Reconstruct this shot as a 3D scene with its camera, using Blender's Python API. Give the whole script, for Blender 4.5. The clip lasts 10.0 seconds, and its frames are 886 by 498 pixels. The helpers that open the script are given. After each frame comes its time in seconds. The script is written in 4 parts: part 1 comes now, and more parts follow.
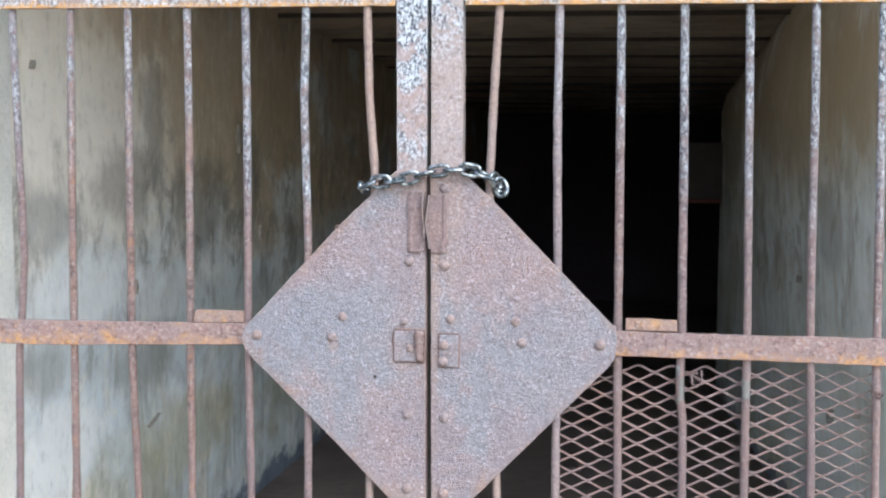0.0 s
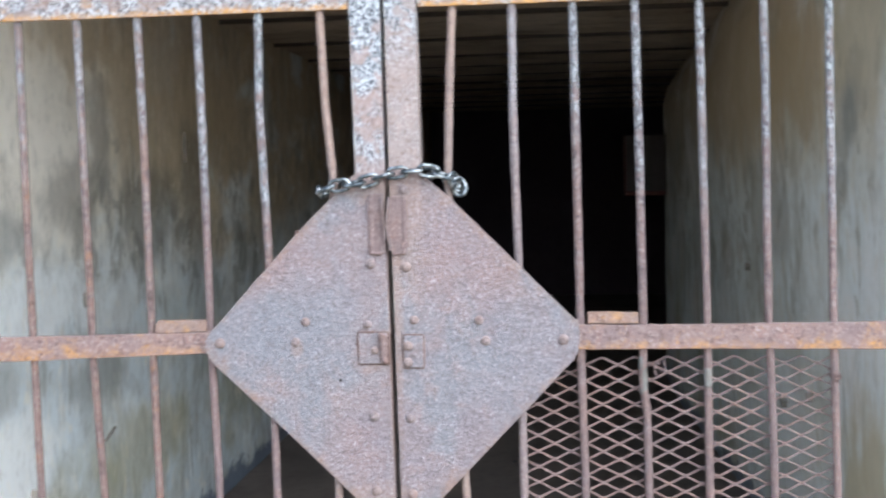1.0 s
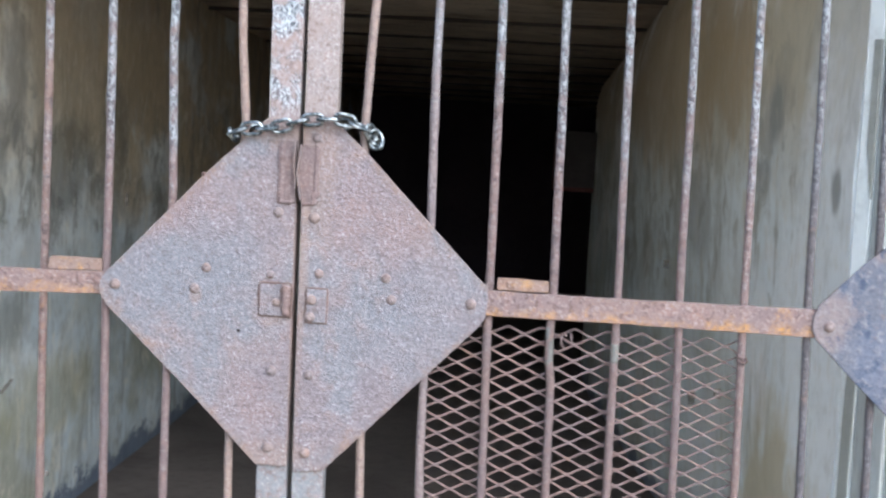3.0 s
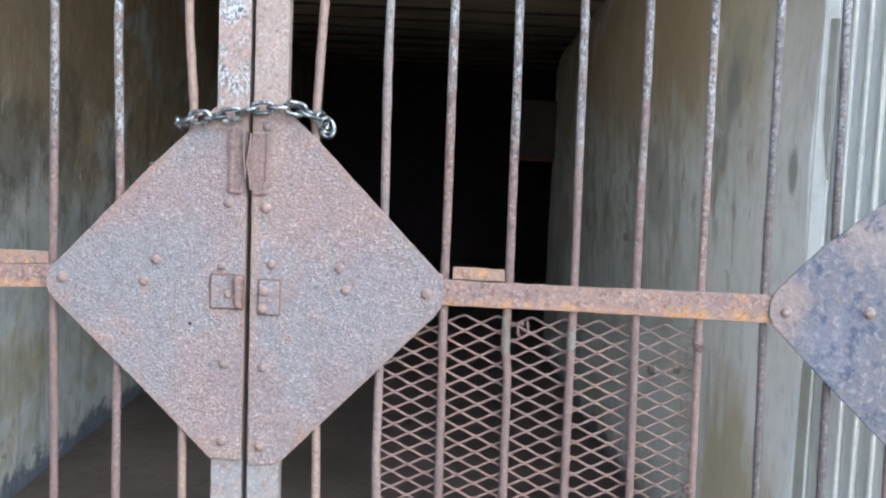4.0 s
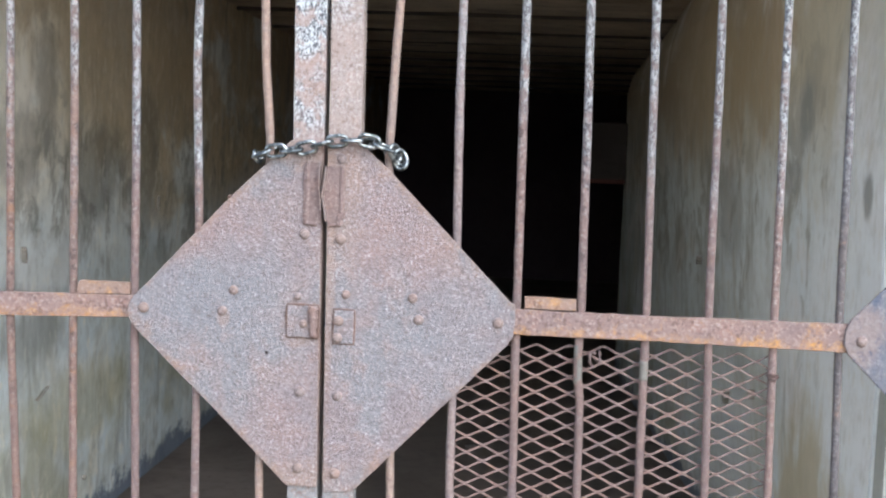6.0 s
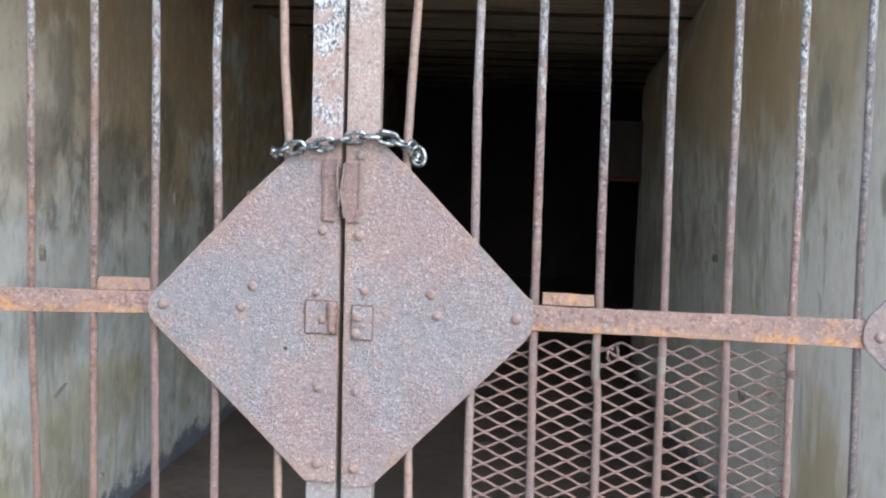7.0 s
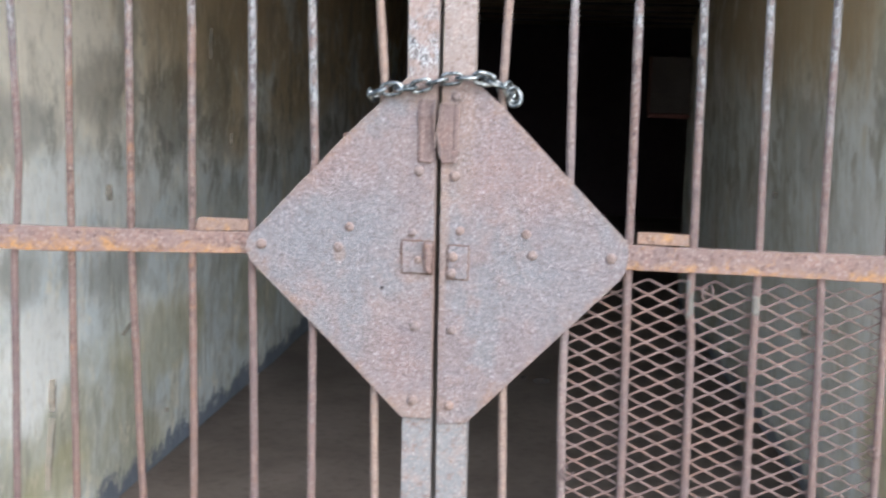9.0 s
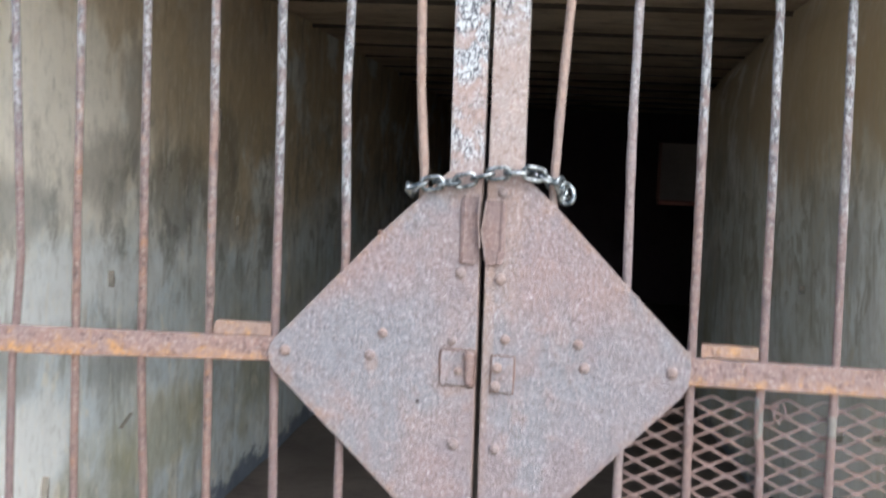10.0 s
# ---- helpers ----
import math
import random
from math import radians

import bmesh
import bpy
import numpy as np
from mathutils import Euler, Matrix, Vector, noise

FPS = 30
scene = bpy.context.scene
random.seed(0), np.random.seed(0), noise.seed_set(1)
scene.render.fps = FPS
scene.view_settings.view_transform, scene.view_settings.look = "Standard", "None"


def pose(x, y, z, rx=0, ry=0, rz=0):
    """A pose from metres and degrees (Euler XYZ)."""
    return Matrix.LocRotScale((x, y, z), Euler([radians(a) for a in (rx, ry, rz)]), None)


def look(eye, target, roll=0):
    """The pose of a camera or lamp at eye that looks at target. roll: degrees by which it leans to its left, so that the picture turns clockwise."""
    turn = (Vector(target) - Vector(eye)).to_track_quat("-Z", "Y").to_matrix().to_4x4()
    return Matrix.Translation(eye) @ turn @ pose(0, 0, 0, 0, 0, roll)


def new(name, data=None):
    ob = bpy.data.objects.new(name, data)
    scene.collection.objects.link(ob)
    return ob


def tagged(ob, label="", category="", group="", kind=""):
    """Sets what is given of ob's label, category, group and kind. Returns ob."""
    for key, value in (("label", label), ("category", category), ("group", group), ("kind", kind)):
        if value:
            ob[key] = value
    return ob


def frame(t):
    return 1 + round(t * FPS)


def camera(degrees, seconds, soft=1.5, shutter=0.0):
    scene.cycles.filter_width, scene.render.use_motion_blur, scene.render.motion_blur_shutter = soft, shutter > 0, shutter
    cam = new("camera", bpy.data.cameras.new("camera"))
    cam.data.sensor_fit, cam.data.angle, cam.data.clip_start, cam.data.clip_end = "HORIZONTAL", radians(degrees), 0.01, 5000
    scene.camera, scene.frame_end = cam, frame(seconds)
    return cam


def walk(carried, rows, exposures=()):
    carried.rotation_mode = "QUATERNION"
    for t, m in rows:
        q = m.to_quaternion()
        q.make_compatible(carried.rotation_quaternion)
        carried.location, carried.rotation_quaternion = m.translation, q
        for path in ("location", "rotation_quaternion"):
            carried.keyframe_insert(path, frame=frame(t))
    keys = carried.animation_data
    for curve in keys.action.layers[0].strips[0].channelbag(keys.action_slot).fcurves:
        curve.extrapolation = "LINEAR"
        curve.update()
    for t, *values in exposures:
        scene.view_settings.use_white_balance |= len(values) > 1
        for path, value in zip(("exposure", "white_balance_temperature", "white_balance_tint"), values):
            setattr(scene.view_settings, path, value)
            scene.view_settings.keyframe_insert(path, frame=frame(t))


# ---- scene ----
cam = camera(40.0, 10.0, soft=2.3, shutter=0.5)
PATH = [
    (0, (0.62, -1.946, 1.433), (0.327, 0.028, 1.31), 0.7),
    (0.5, (0.649, -1.942, 1.411), (0.327, 0.029, 1.303), 0.7),
    (1, (0.597, -1.957, 1.434), (0.392, 0.029, 1.311), -1.3),
    (1.2, (0.636, -1.947, 1.417), (0.457, 0.044, 1.372), -2.3),
    (1.5, (0.591, -1.926, 1.391), (0.391, 0.061, 1.284), 2.2),
    (2, (0.619, -1.913, 1.374), (0.489, 0.081, 1.29), 2.3),
    (2.5, (0.625, -1.901, 1.405), (0.516, 0.092, 1.275), 2.9),
    (3, (0.619, -1.902, 1.377), (0.534, 0.092, 1.242), 3.2),
    (3.2, (0.622, -1.895, 1.366), (0.576, 0.1, 1.235), 3.1),
    (4.3, (0.629, -1.871, 1.422), (0.609, 0.119, 1.221), 2.7),
    (4.5, (0.625, -1.872, 1.416), (0.594, 0.119, 1.223), 2.4),
    (5, (0.638, -1.879, 1.428), (0.531, 0.11, 1.244), 2.1),
    (5.5, (0.631, -1.887, 1.428), (0.503, 0.103, 1.271), 2.2),
    (7, (0.622, -1.898, 1.424), (0.46, 0.089, 1.262), 2.1),
    (7.5, (0.611, -1.903, 1.425), (0.455, 0.086, 1.275), 1.9),
    (8, (0.599, -1.906, 1.43), (0.42, 0.08, 1.268), 1.6),
    (8.5, (0.546, -1.92, 1.464), (0.419, 0.057, 1.19), 2.2),
    (9, (0.527, -1.926, 1.427), (0.314, 0.045, 1.161), 1.8),
    (9.5, (0.472, -1.887, 1.355), (0.228, 0.092, 1.209), 1.8),
    (10, (0.437, -1.756, 1.444), (0.225, 0.228, 1.309), 2.6),
]
# stops, kelvin and tint: the phone warms its picture a little on the way
LIGHTING = [(0, 1.94, 6280, 10), (2.5, 1.95, 6200, 10), (4.5, 1.94, 6480, 10), (7.5, 1.97, 6640, 11), (10, 1.94, 6730, 11)]
walk(cam, [(t, look(eye, target, roll)) for t, eye, target, roll in PATH], LIGHTING)

# ---- world, sun, exposure ----
FLOOR = -0.08
world = bpy.data.worlds.new("sky")
scene.world = world
world.use_nodes = True
wn = world.node_tree
sky = wn.nodes.new("ShaderNodeTexSky")
sky.sky_type = "NISHITA"
sky.sun_disc = False
sky.sun_elevation = radians(48)
sky.sun_rotation = radians(142)
sky.air_density, sky.dust_density = 1.0, 2.5
wn.links.new(sky.outputs["Color"], wn.nodes["Background"].inputs["Color"])
wn.nodes["Background"].inputs["Strength"].default_value = 0.12
sun = new("sun", bpy.data.lights.new("sun", "SUN"))
# a bright veiled sky in front of the building: a very wide, soft sun
sun.data.energy, sun.data.angle, sun.data.color = 1.6, radians(75), (0.91, 0.97, 1.03)
sun.matrix_world = look((3.9, -6.8, 3.3), (0, 0, 0))


# ---- materials ----
class Nodes:
    """A small helper that strings shader nodes together."""

    def __init__(self, name):
        self.mat = bpy.data.materials.new(name)
        self.mat.use_nodes = True
        self.tree = self.mat.node_tree
        self.bsdf = self.tree.nodes["Principled BSDF"]
        self.pos = self.add("ShaderNodeNewGeometry").outputs["Position"]

    def add(self, kind, **values):
        node = self.tree.nodes.new(kind)
        for key, value in values.items():
            setattr(node, key, value)
        return node

    def link(self, a, b):
        if isinstance(a, (int, float)):
            b.default_value = a
        elif isinstance(a, tuple):
            b.default_value = (*a, 1) if len(a) == 3 and b.type == "RGBA" else a
        else:
            self.tree.links.new(a, b)

    def stretch(self, x, y, z, shift=(0, 0, 0)):
        m = self.add("ShaderNodeMapping")
        self.link(self.pos, m.inputs["Vector"])
        m.inputs["Scale"].default_value = (x, y, z)
        m.inputs["Location"].default_value = shift
        return m.outputs["Vector"]

    def noise(self, scale, detail=4, rough=0.55, vector=None, distort=0.0):
        n = self.add("ShaderNodeTexNoise")
        self.link(vector or self.pos, n.inputs["Vector"])
        n.inputs["Scale"].default_value, n.inputs["Detail"].default_value = scale, detail
        n.inputs["Roughness"].default_value, n.inputs["Distortion"].default_value = rough, distort
        return n.outputs["Fac"]

    def cells(self, scale, vector=None):
        n = self.add("ShaderNodeTexVoronoi")
        self.link(vector or self.pos, n.inputs["Vector"])
        n.inputs["Scale"].default_value = scale
        return n.outputs["Distance"]

    def ramp(self, fac, low, high, a=0.0, b=1.0):
        n = self.add("ShaderNodeMapRange", interpolation_type="SMOOTHSTEP")
        self.link(fac, n.inputs["Value"])
        for key, v in (("From Min", low), ("From Max", high), ("To Min", a), ("To Max", b)):
            n.inputs[key].default_value = v
        return n.outputs["Result"]

    def math(self, op, a, b):
        n = self.add("ShaderNodeMath", operation=op)
        self.link(a, n.inputs[0])
        self.link(b, n.inputs[1])
        return n.outputs["Value"]

    def mix(self, fac, a, b):
        n = self.add("ShaderNodeMix", data_type="RGBA")
        self.link(fac, n.inputs[0])
        self.link(a, n.inputs[6])
        self.link(b, n.inputs[7])
        return n.outputs[2]

    def axis(self, which):
        n = self.add("ShaderNodeSeparateXYZ")
        self.link(self.pos, n.inputs[0])
        return n.outputs[which]

    def blot(self, centre, size, warp, amount):
        """A stain of its own: a ragged round patch on the surface. centre and size: (x, y, z), a size of 0 leaves that axis out."""
        m = self.add("ShaderNodeMapping")
        self.link(self.pos, m.inputs["Vector"])
        k = [1 / r if r else 0.0 for r in size]
        m.inputs["Scale"].default_value = k
        m.inputs["Location"].default_value = [-c * r for c, r in zip(centre, k)]
        far = self.add("ShaderNodeVectorMath", operation="LENGTH")
        self.link(m.outputs["Vector"], far.inputs[0])
        return self.ramp(self.math("ADD", far.outputs["Value"], warp), 1.25, 0.55, 0, amount)

    def random(self):
        return self.add("ShaderNodeObjectInfo").outputs["Random"]

    def done(self, colour, rough=0.8, metal=0.0, height=None, depth=0.001, strength=0.6):
        self.link(colour, self.bsdf.inputs["Base Color"])
        self.link(rough, self.bsdf.inputs["Roughness"])
        self.link(metal, self.bsdf.inputs["Metallic"])
        if height is not None:
            bump = self.add("ShaderNodeBump")
            bump.inputs["Strength"].default_value, bump.inputs["Distance"].default_value = strength, depth
            self.link(height, bump.inputs["Height"])
            self.link(bump.outputs["Normal"], self.bsdf.inputs["Normal"])
        return self.mat


def plaster(name, upper, lower, mould, deep, split, blue_foot, seed, mouldy=1.0, near=0.22, stains=()):
    """Old limewashed plaster: two washes of colour that also hold cool skylight below and warm ground bounce above,
    cloudy mould, upright runs and a flaked dark blue foot. deep: the browner tone of the back, with the falloff of
    light in it.
    """
    n = Nodes(name)
    z, y = n.axis(2), n.axis(1)
    cloud = n.noise(1.5, 5, 0.6, n.stretch(1, 0.5, 1, (seed, seed * 0.7, 0)), 0.5)
    off = n.math("SUBTRACT", cloud, 0.5)
    edge = n.math("ADD", z, n.math("MULTIPLY", off, 1.3))
    # browner and darker with depth: stain and light falloff in one tone
    back = n.ramp(n.math("ADD", y, n.math("MULTIPLY", off, 3.0)), 1.6, 4.8)
    # cool sky tint low, warm bounce tint high, mixed into the wash
    wash = n.mix(n.ramp(edge, split - 0.3, split + 0.35), lower, n.mix(back, upper, deep))
    pale = n.noise(2.3, 4, 0.6, n.stretch(1, 0.55, 0.9, (seed + 4, 2, 1)), 0.25)
    wash = n.mix(n.ramp(pale, 0.50, 0.62, 0, 0.85), wash, tuple(min(0.86, c * 1.22) for c in lower))
    # green and brown damp low on the wall
    damp = n.noise(2.4, 4, 0.6, n.stretch(1.2, 0.6, 0.7, (seed + 9, 5, 3)))
    low = n.ramp(z, 1.15, 0.45)
    wash = n.mix(n.math("MULTIPLY", n.ramp(damp, 0.42, 0.62), n.math("MULTIPLY", low, 0.7)), wash, (0.33, 0.32, 0.19))
    # cloudy mould, thickest at breast height, with a streaky lower fringe
    blot = n.noise(3.0, 6, 0.64, n.stretch(1, 0.55, 0.8, (seed + 6, 3, 2)), 0.2)
    drip = n.noise(9, 4, 0.6, n.stretch(1.2, 0.6, 0.35, (seed + 3, 2, 2)))
    both = n.math("ADD", blot, n.math("MULTIPLY", n.math("SUBTRACT", drip, 0.5), 0.22))
    band = n.math("MULTIPLY", n.math("MULTIPLY", n.ramp(z, 0.7, 1.1, 0.38, 1.0), n.ramp(z, 1.85, 1.4, 0.35, 1.0)), n.ramp(y, 1.0, 2.4, near, 1.0))
    wash = n.mix(n.math("MULTIPLY", n.ramp(both, 0.47, 0.62, 0, 0.9 * mouldy), band), wash, mould)
    streak = n.noise(4.5, 6, 0.65, n.stretch(1.4, 0.8, 0.4, (seed + 2, 1, 7)), 0.2)
    wash = n.mix(n.ramp(streak, 0.54, 0.74, 0, 0.5 * mouldy), wash, tuple(c * 0.8 for c in mould))
    # upright runs and rubbed strokes
    runs = n.noise(15, 5, 0.7, n.stretch(1, 0.75, 0.16, (seed + 1, 6, 2)), 0.3)
    wash = n.mix(n.ramp(runs, 0.52, 0.68, 0, 0.5), wash, mould)
    wash = n.mix(n.ramp(runs, 0.46, 0.30, 0, 0.30), wash, lower)
    # patchy grey bloom at breast height, with hard little edges
    bloom = n.noise(7.5, 6, 0.72, n.stretch(1, 0.75, 0.55, (seed + 3, 4, 8)), 0.5)
    wash = n.mix(n.math("MULTIPLY", n.ramp(bloom, 0.50, 0.60, 0, 0.62), n.math("MULTIPLY", n.ramp(z, 0.75, 1.05, 0.35, 1.0), n.ramp(z, 1.75, 1.35, 0.4, 1.0))), wash, mould)
    wash = n.mix(n.ramp(bloom, 0.44, 0.34, 0, 0.5), wash, upper)
    warp = n.math("ADD", n.math("MULTIPLY", n.math("SUBTRACT", n.noise(5.5, 6, 0.68, n.stretch(1, 0.75, 0.7, (seed, 8, 4)), 0.4), 0.5), 2.0),
                  n.math("MULTIPLY", n.math("SUBTRACT", n.noise(16, 4, 0.6, n.stretch(1, 0.7, 0.22, (seed, 1, 9))), 0.5), 0.9))
    for at, up, long, tall, tone, amount in stains:
        wash = n.mix(n.blot((0, at, up), (0, long, tall), warp, amount), wash, tone)
    rubbed = n.noise(42, 4, 0.65, n.stretch(1, 0.7, 0.3, (seed, 2, 5)))
    wash = n.mix(n.ramp(rubbed, 0.52, 0.70, 0, 0.30), wash, tuple(c * 1.5 for c in mould))
    wash = n.mix(n.ramp(rubbed, 0.46, 0.32, 0, 0.30), wash, upper)
    fine = n.noise(24, 5, 0.7, n.stretch(1, 0.5, 0.6))
    wash = n.mix(n.ramp(fine, 0.45, 0.75, 0, 0.32 * mouldy), wash, mould)
    flake = n.noise(7, 6, 0.75)
    foot = n.ramp(n.math("SUBTRACT", z, n.math("MULTIPLY", n.math("SUBTRACT", flake, 0.42), 0.38)), FLOOR + 0.085, FLOOR + 0.015)
    wash = n.mix(n.math("MULTIPLY", foot, blue_foot), wash, (0.08, 0.11, 0.175))
    pits = n.noise(60, 3, 0.6)
    height = n.math("ADD", n.math("MULTIPLY", pits, 0.4), n.math("MULTIPLY", blot, 1.2))
    return n.done(wash, 0.92, 0, height, 0.006, 0.6)


def rust(name, base, light, dark, orange, orange_amount, grain, flaked_top=0.0, seed=0.0, rough=0.78, by_thing=0.0, lower=None, rim=False, chips=200, relief=0.0018, pitted=0.75, edge=None, flake_from=1.28, tint=None, drip_edge=None, glint=None, stains=(), calm=None):
    """Rusted mild steel: mill grain, pale bloom, dark pits and orange rust; flaked_top: remains of old grey paint high up;
    lower: another wash of colour low down; rim: browner towards the edges of the diamond."""
    n = Nodes(name)
    v = n.stretch(1, 1, 1, (seed, seed, seed))
    big = n.noise(6, 5, 0.6, v, 0.5)
    mid = n.noise(38, 4, 0.62, v)
    speck = n.noise(grain, 4, 0.7, v)
    pit = n.noise(grain * 0.45, 4, 0.7, n.stretch(1, 1, 1, (seed + 3, 2, 5)))
    z = n.axis(2)
    if lower:
        base_node = n.mix(n.ramp(n.math("ADD", z, n.math("MULTIPLY", n.math("SUBTRACT", big, 0.5), 0.3)), 0.86, 0.93), lower, base)
    else:
        base_node = n.mix(n.ramp(big, 0.35, 0.66), base, tuple(c * k for c, k in zip(base, (0.84, 0.92, 1.02))))
    if tint:
        # broad patches where the surface has gone another colour
        patch = n.noise(8.5, 5, 0.6, n.stretch(1, 1, 0.75, (seed + 5, 3, 9)), 0.4)
        base_node = n.mix(n.ramp(patch, 0.44, 0.60), base_node, tint)
    colour = n.mix(n.ramp(mid, 0.48, 0.72, 0, 0.45), base_node, tuple(c * k for c, k in zip(base, (1.2, 1.02, 0.92))))
    for across, up, wide, tall, tone, amount in stains:
        warp = n.math("MULTIPLY", n.math("SUBTRACT", n.noise(21, 6, 0.7, v, 0.4), 0.5), 2.0)
        colour = n.mix(n.blot((across, 0, up), (wide, 0, tall), warp, amount), colour, tone)
    holes = n.ramp(pit, 0.50, 0.66, 0, pitted)
    if calm:
        # smoother, evenly browned steel low down
        holes = n.math("MULTIPLY", holes, n.ramp(z, calm - 0.12, calm + 0.12, 0.25, 1.0))
    colour = n.mix(holes, colour, dark)
    pale = n.math("MULTIPLY", n.ramp(speck, 0.50, 0.70, 0, 0.8), n.ramp(mid, 0.35, 0.6, 0.45, 1.0))
    if calm:
        pale = n.math("MULTIPLY", pale, n.ramp(z, calm - 0.12, calm + 0.12, 0.4, 1.0))
    colour = n.mix(pale, colour, light)
    if glint:
        # small highlights painted into the colour, thick in some places and missing in others
        sparkle = n.noise(grain * 1.2, 3, 0.6, n.stretch(1, 1, 1, (seed + 7, 6, 2)))
        where = n.ramp(n.noise(11, 4, 0.6, n.stretch(1, 1, 1, (seed + 2, 8, 4))), 0.36, 0.62, 0.35, 1.0)
        colour = n.mix(n.math("MULTIPLY", n.ramp(sparkle, 0.56, 0.72, 0, 0.6), where), colour, glint)
        # and the shade of the crevices between the highlights, in the dark tone
        colour = n.mix(n.ramp(sparkle, 0.42, 0.32, 0, 0.65), colour, dark)
    bloom = n.noise(27, 7, 0.75, n.stretch(1, 1, 1, (seed + 8, 1, 3)), 0.5)
    amount = n.ramp(bloom, 0.66 - 0.24 * orange_amount, 0.82 - 0.2 * orange_amount, 0, 0.9)
    if rim:
        x = n.axis(0)
        d = n.math("ADD", n.math("ABSOLUTE", n.math("SUBTRACT", x, 0.312), 0), n.math("ABSOLUTE", n.math("SUBTRACT", z, 1.163), 0))
        d = n.math("ADD", d, n.math("MULTIPLY", n.math("SUBTRACT", mid, 0.5), 0.06))
        seam = n.math("ADD", n.math("ABSOLUTE", n.math("SUBTRACT", x, 0.314), 0), n.math("MULTIPLY", n.math("SUBTRACT", mid, 0.5), 0.03))
        amount = n.math("MAXIMUM", amount, n.math("MAXIMUM", n.ramp(d, 0.306, 0.334, 0, 0.6), n.ramp(seam, 0.016, 0.0, 0, 0.4)))
    if calm:
        amount = n.math("MULTIPLY", amount, n.ramp(z, calm - 0.2, calm + 0.05, 0.35, 1.0))
    crumb = n.ramp(n.noise(grain * 0.8, 4, 0.75, n.stretch(1, 1, 1, (seed + 4, 9, 1))), 0.40, 0.58, 0.25, 1.0)
    colour = n.mix(n.math("MULTIPLY", amount, crumb), colour, orange)
    height = n.math("ADD", n.math("MULTIPLY", speck, 0.8), n.math("MULTIPLY", mid, 0.9))
    if flaked_top:
        chip = n.noise(chips, 5, 0.72, n.stretch(1.3, 1.3, 0.75, (seed + 1, 4, 2)), 0.6)
        here = n.ramp(n.math("ADD", z, n.math("MULTIPLY", n.math("SUBTRACT", big, 0.5), 0.7)), flake_from, flake_from + 0.44)
        paint = n.mix(n.ramp(chip, 0.47, 0.53), (0.045, 0.05, 0.062), (0.35, 0.385, 0.41))
        spots = n.math("ADD", n.ramp(mid, 0.40, 0.54), n.math("MULTIPLY", here, 0.35))
        amount = n.math("MINIMUM", n.math("MULTIPLY", here, n.math("MULTIPLY", spots, flaked_top)), 1.0)
        colour = n.mix(amount, colour, paint)
        height = n.math("ADD", height, n.math("MULTIPLY", chip, 0.8))
    if drip_edge:
        # a rail's rust gathers in blotches along its lower half
        half = n.math("ADD", z, n.math("MULTIPLY", n.math("SUBTRACT", mid, 0.5), 0.05))
        colour = n.mix(n.math("MULTIPLY", n.ramp(half, drip_edge + 0.024, drip_edge + 0.004, 0, 0.8), n.math("MULTIPLY", crumb, n.ramp(bloom, 0.40, 0.58, 0.1, 1.0))), colour, orange)
    if edge:
        # orange rust creeping up from the lower edge
        low = n.math("ADD", z, n.math("MULTIPLY", n.math("SUBTRACT", bloom, 0.5), 0.05))
        colour = n.mix(n.math("MULTIPLY", crumb, n.ramp(low, edge + 0.013, edge + 0.001, 0, 0.9)), colour, orange)
    if by_thing:
        colour = n.mix(n.math("MULTIPLY", n.random(), by_thing), colour, tuple(c * k for c, k in zip(base, (0.55, 0.55, 0.62))))
    return n.done(colour, n.ramp(speck, 0.4, 0.7, rough + 0.06, rough - 0.22), 0.15, height, relief, 1.0)


WHITED = (0.86, 0.91, 0.92)
EARTH = (0.52, 0.455, 0.29)
CREAM, PALE, GREY, OLIVE, BROWN, SOOT = (0.88, 0.85, 0.77), (0.82, 0.87, 0.88), (0.30, 0.32, 0.31), (0.40, 0.385, 0.22), (0.50, 0.40, 0.26), (0.14, 0.14, 0.122)
# along the wall, height, length, reach upward, tone, strength
STAINS_LEFT = [
    (1.75, 1.68, 0.70, 0.42, CREAM, 0.95), (3.2, 1.80, 1.0, 0.5, BROWN, 0.7), (2.05, 1.93, 0.4, 0.13, BROWN, 0.65), (2.25, 1.62, 0.12, 0.26, SOOT, 0.45),
    (2.05, 1.40, 0.30, 0.13, SOOT, 0.5), (2.75, 1.30, 0.35, 0.20, SOOT, 0.6), (1.40, 1.27, 0.22, 0.10, GREY, 0.65), (3.35, 1.42, 0.22, 0.30, SOOT, 0.5),
    (1.70, 1.04, 0.42, 0.14, PALE, 0.9), (2.30, 0.98, 0.3, 0.12, PALE, 0.6), (1.42, 0.83, 0.16, 0.10, GREY, 0.6), (1.50, 0.55, 0.35, 0.20, PALE, 0.9),
    (2.15, 0.74, 0.30, 0.09, GREY, 0.6), (2.6, 0.42, 0.5, 0.16, OLIVE, 0.5), (1.65, 0.16, 0.3, 0.12, OLIVE, 0.5)]
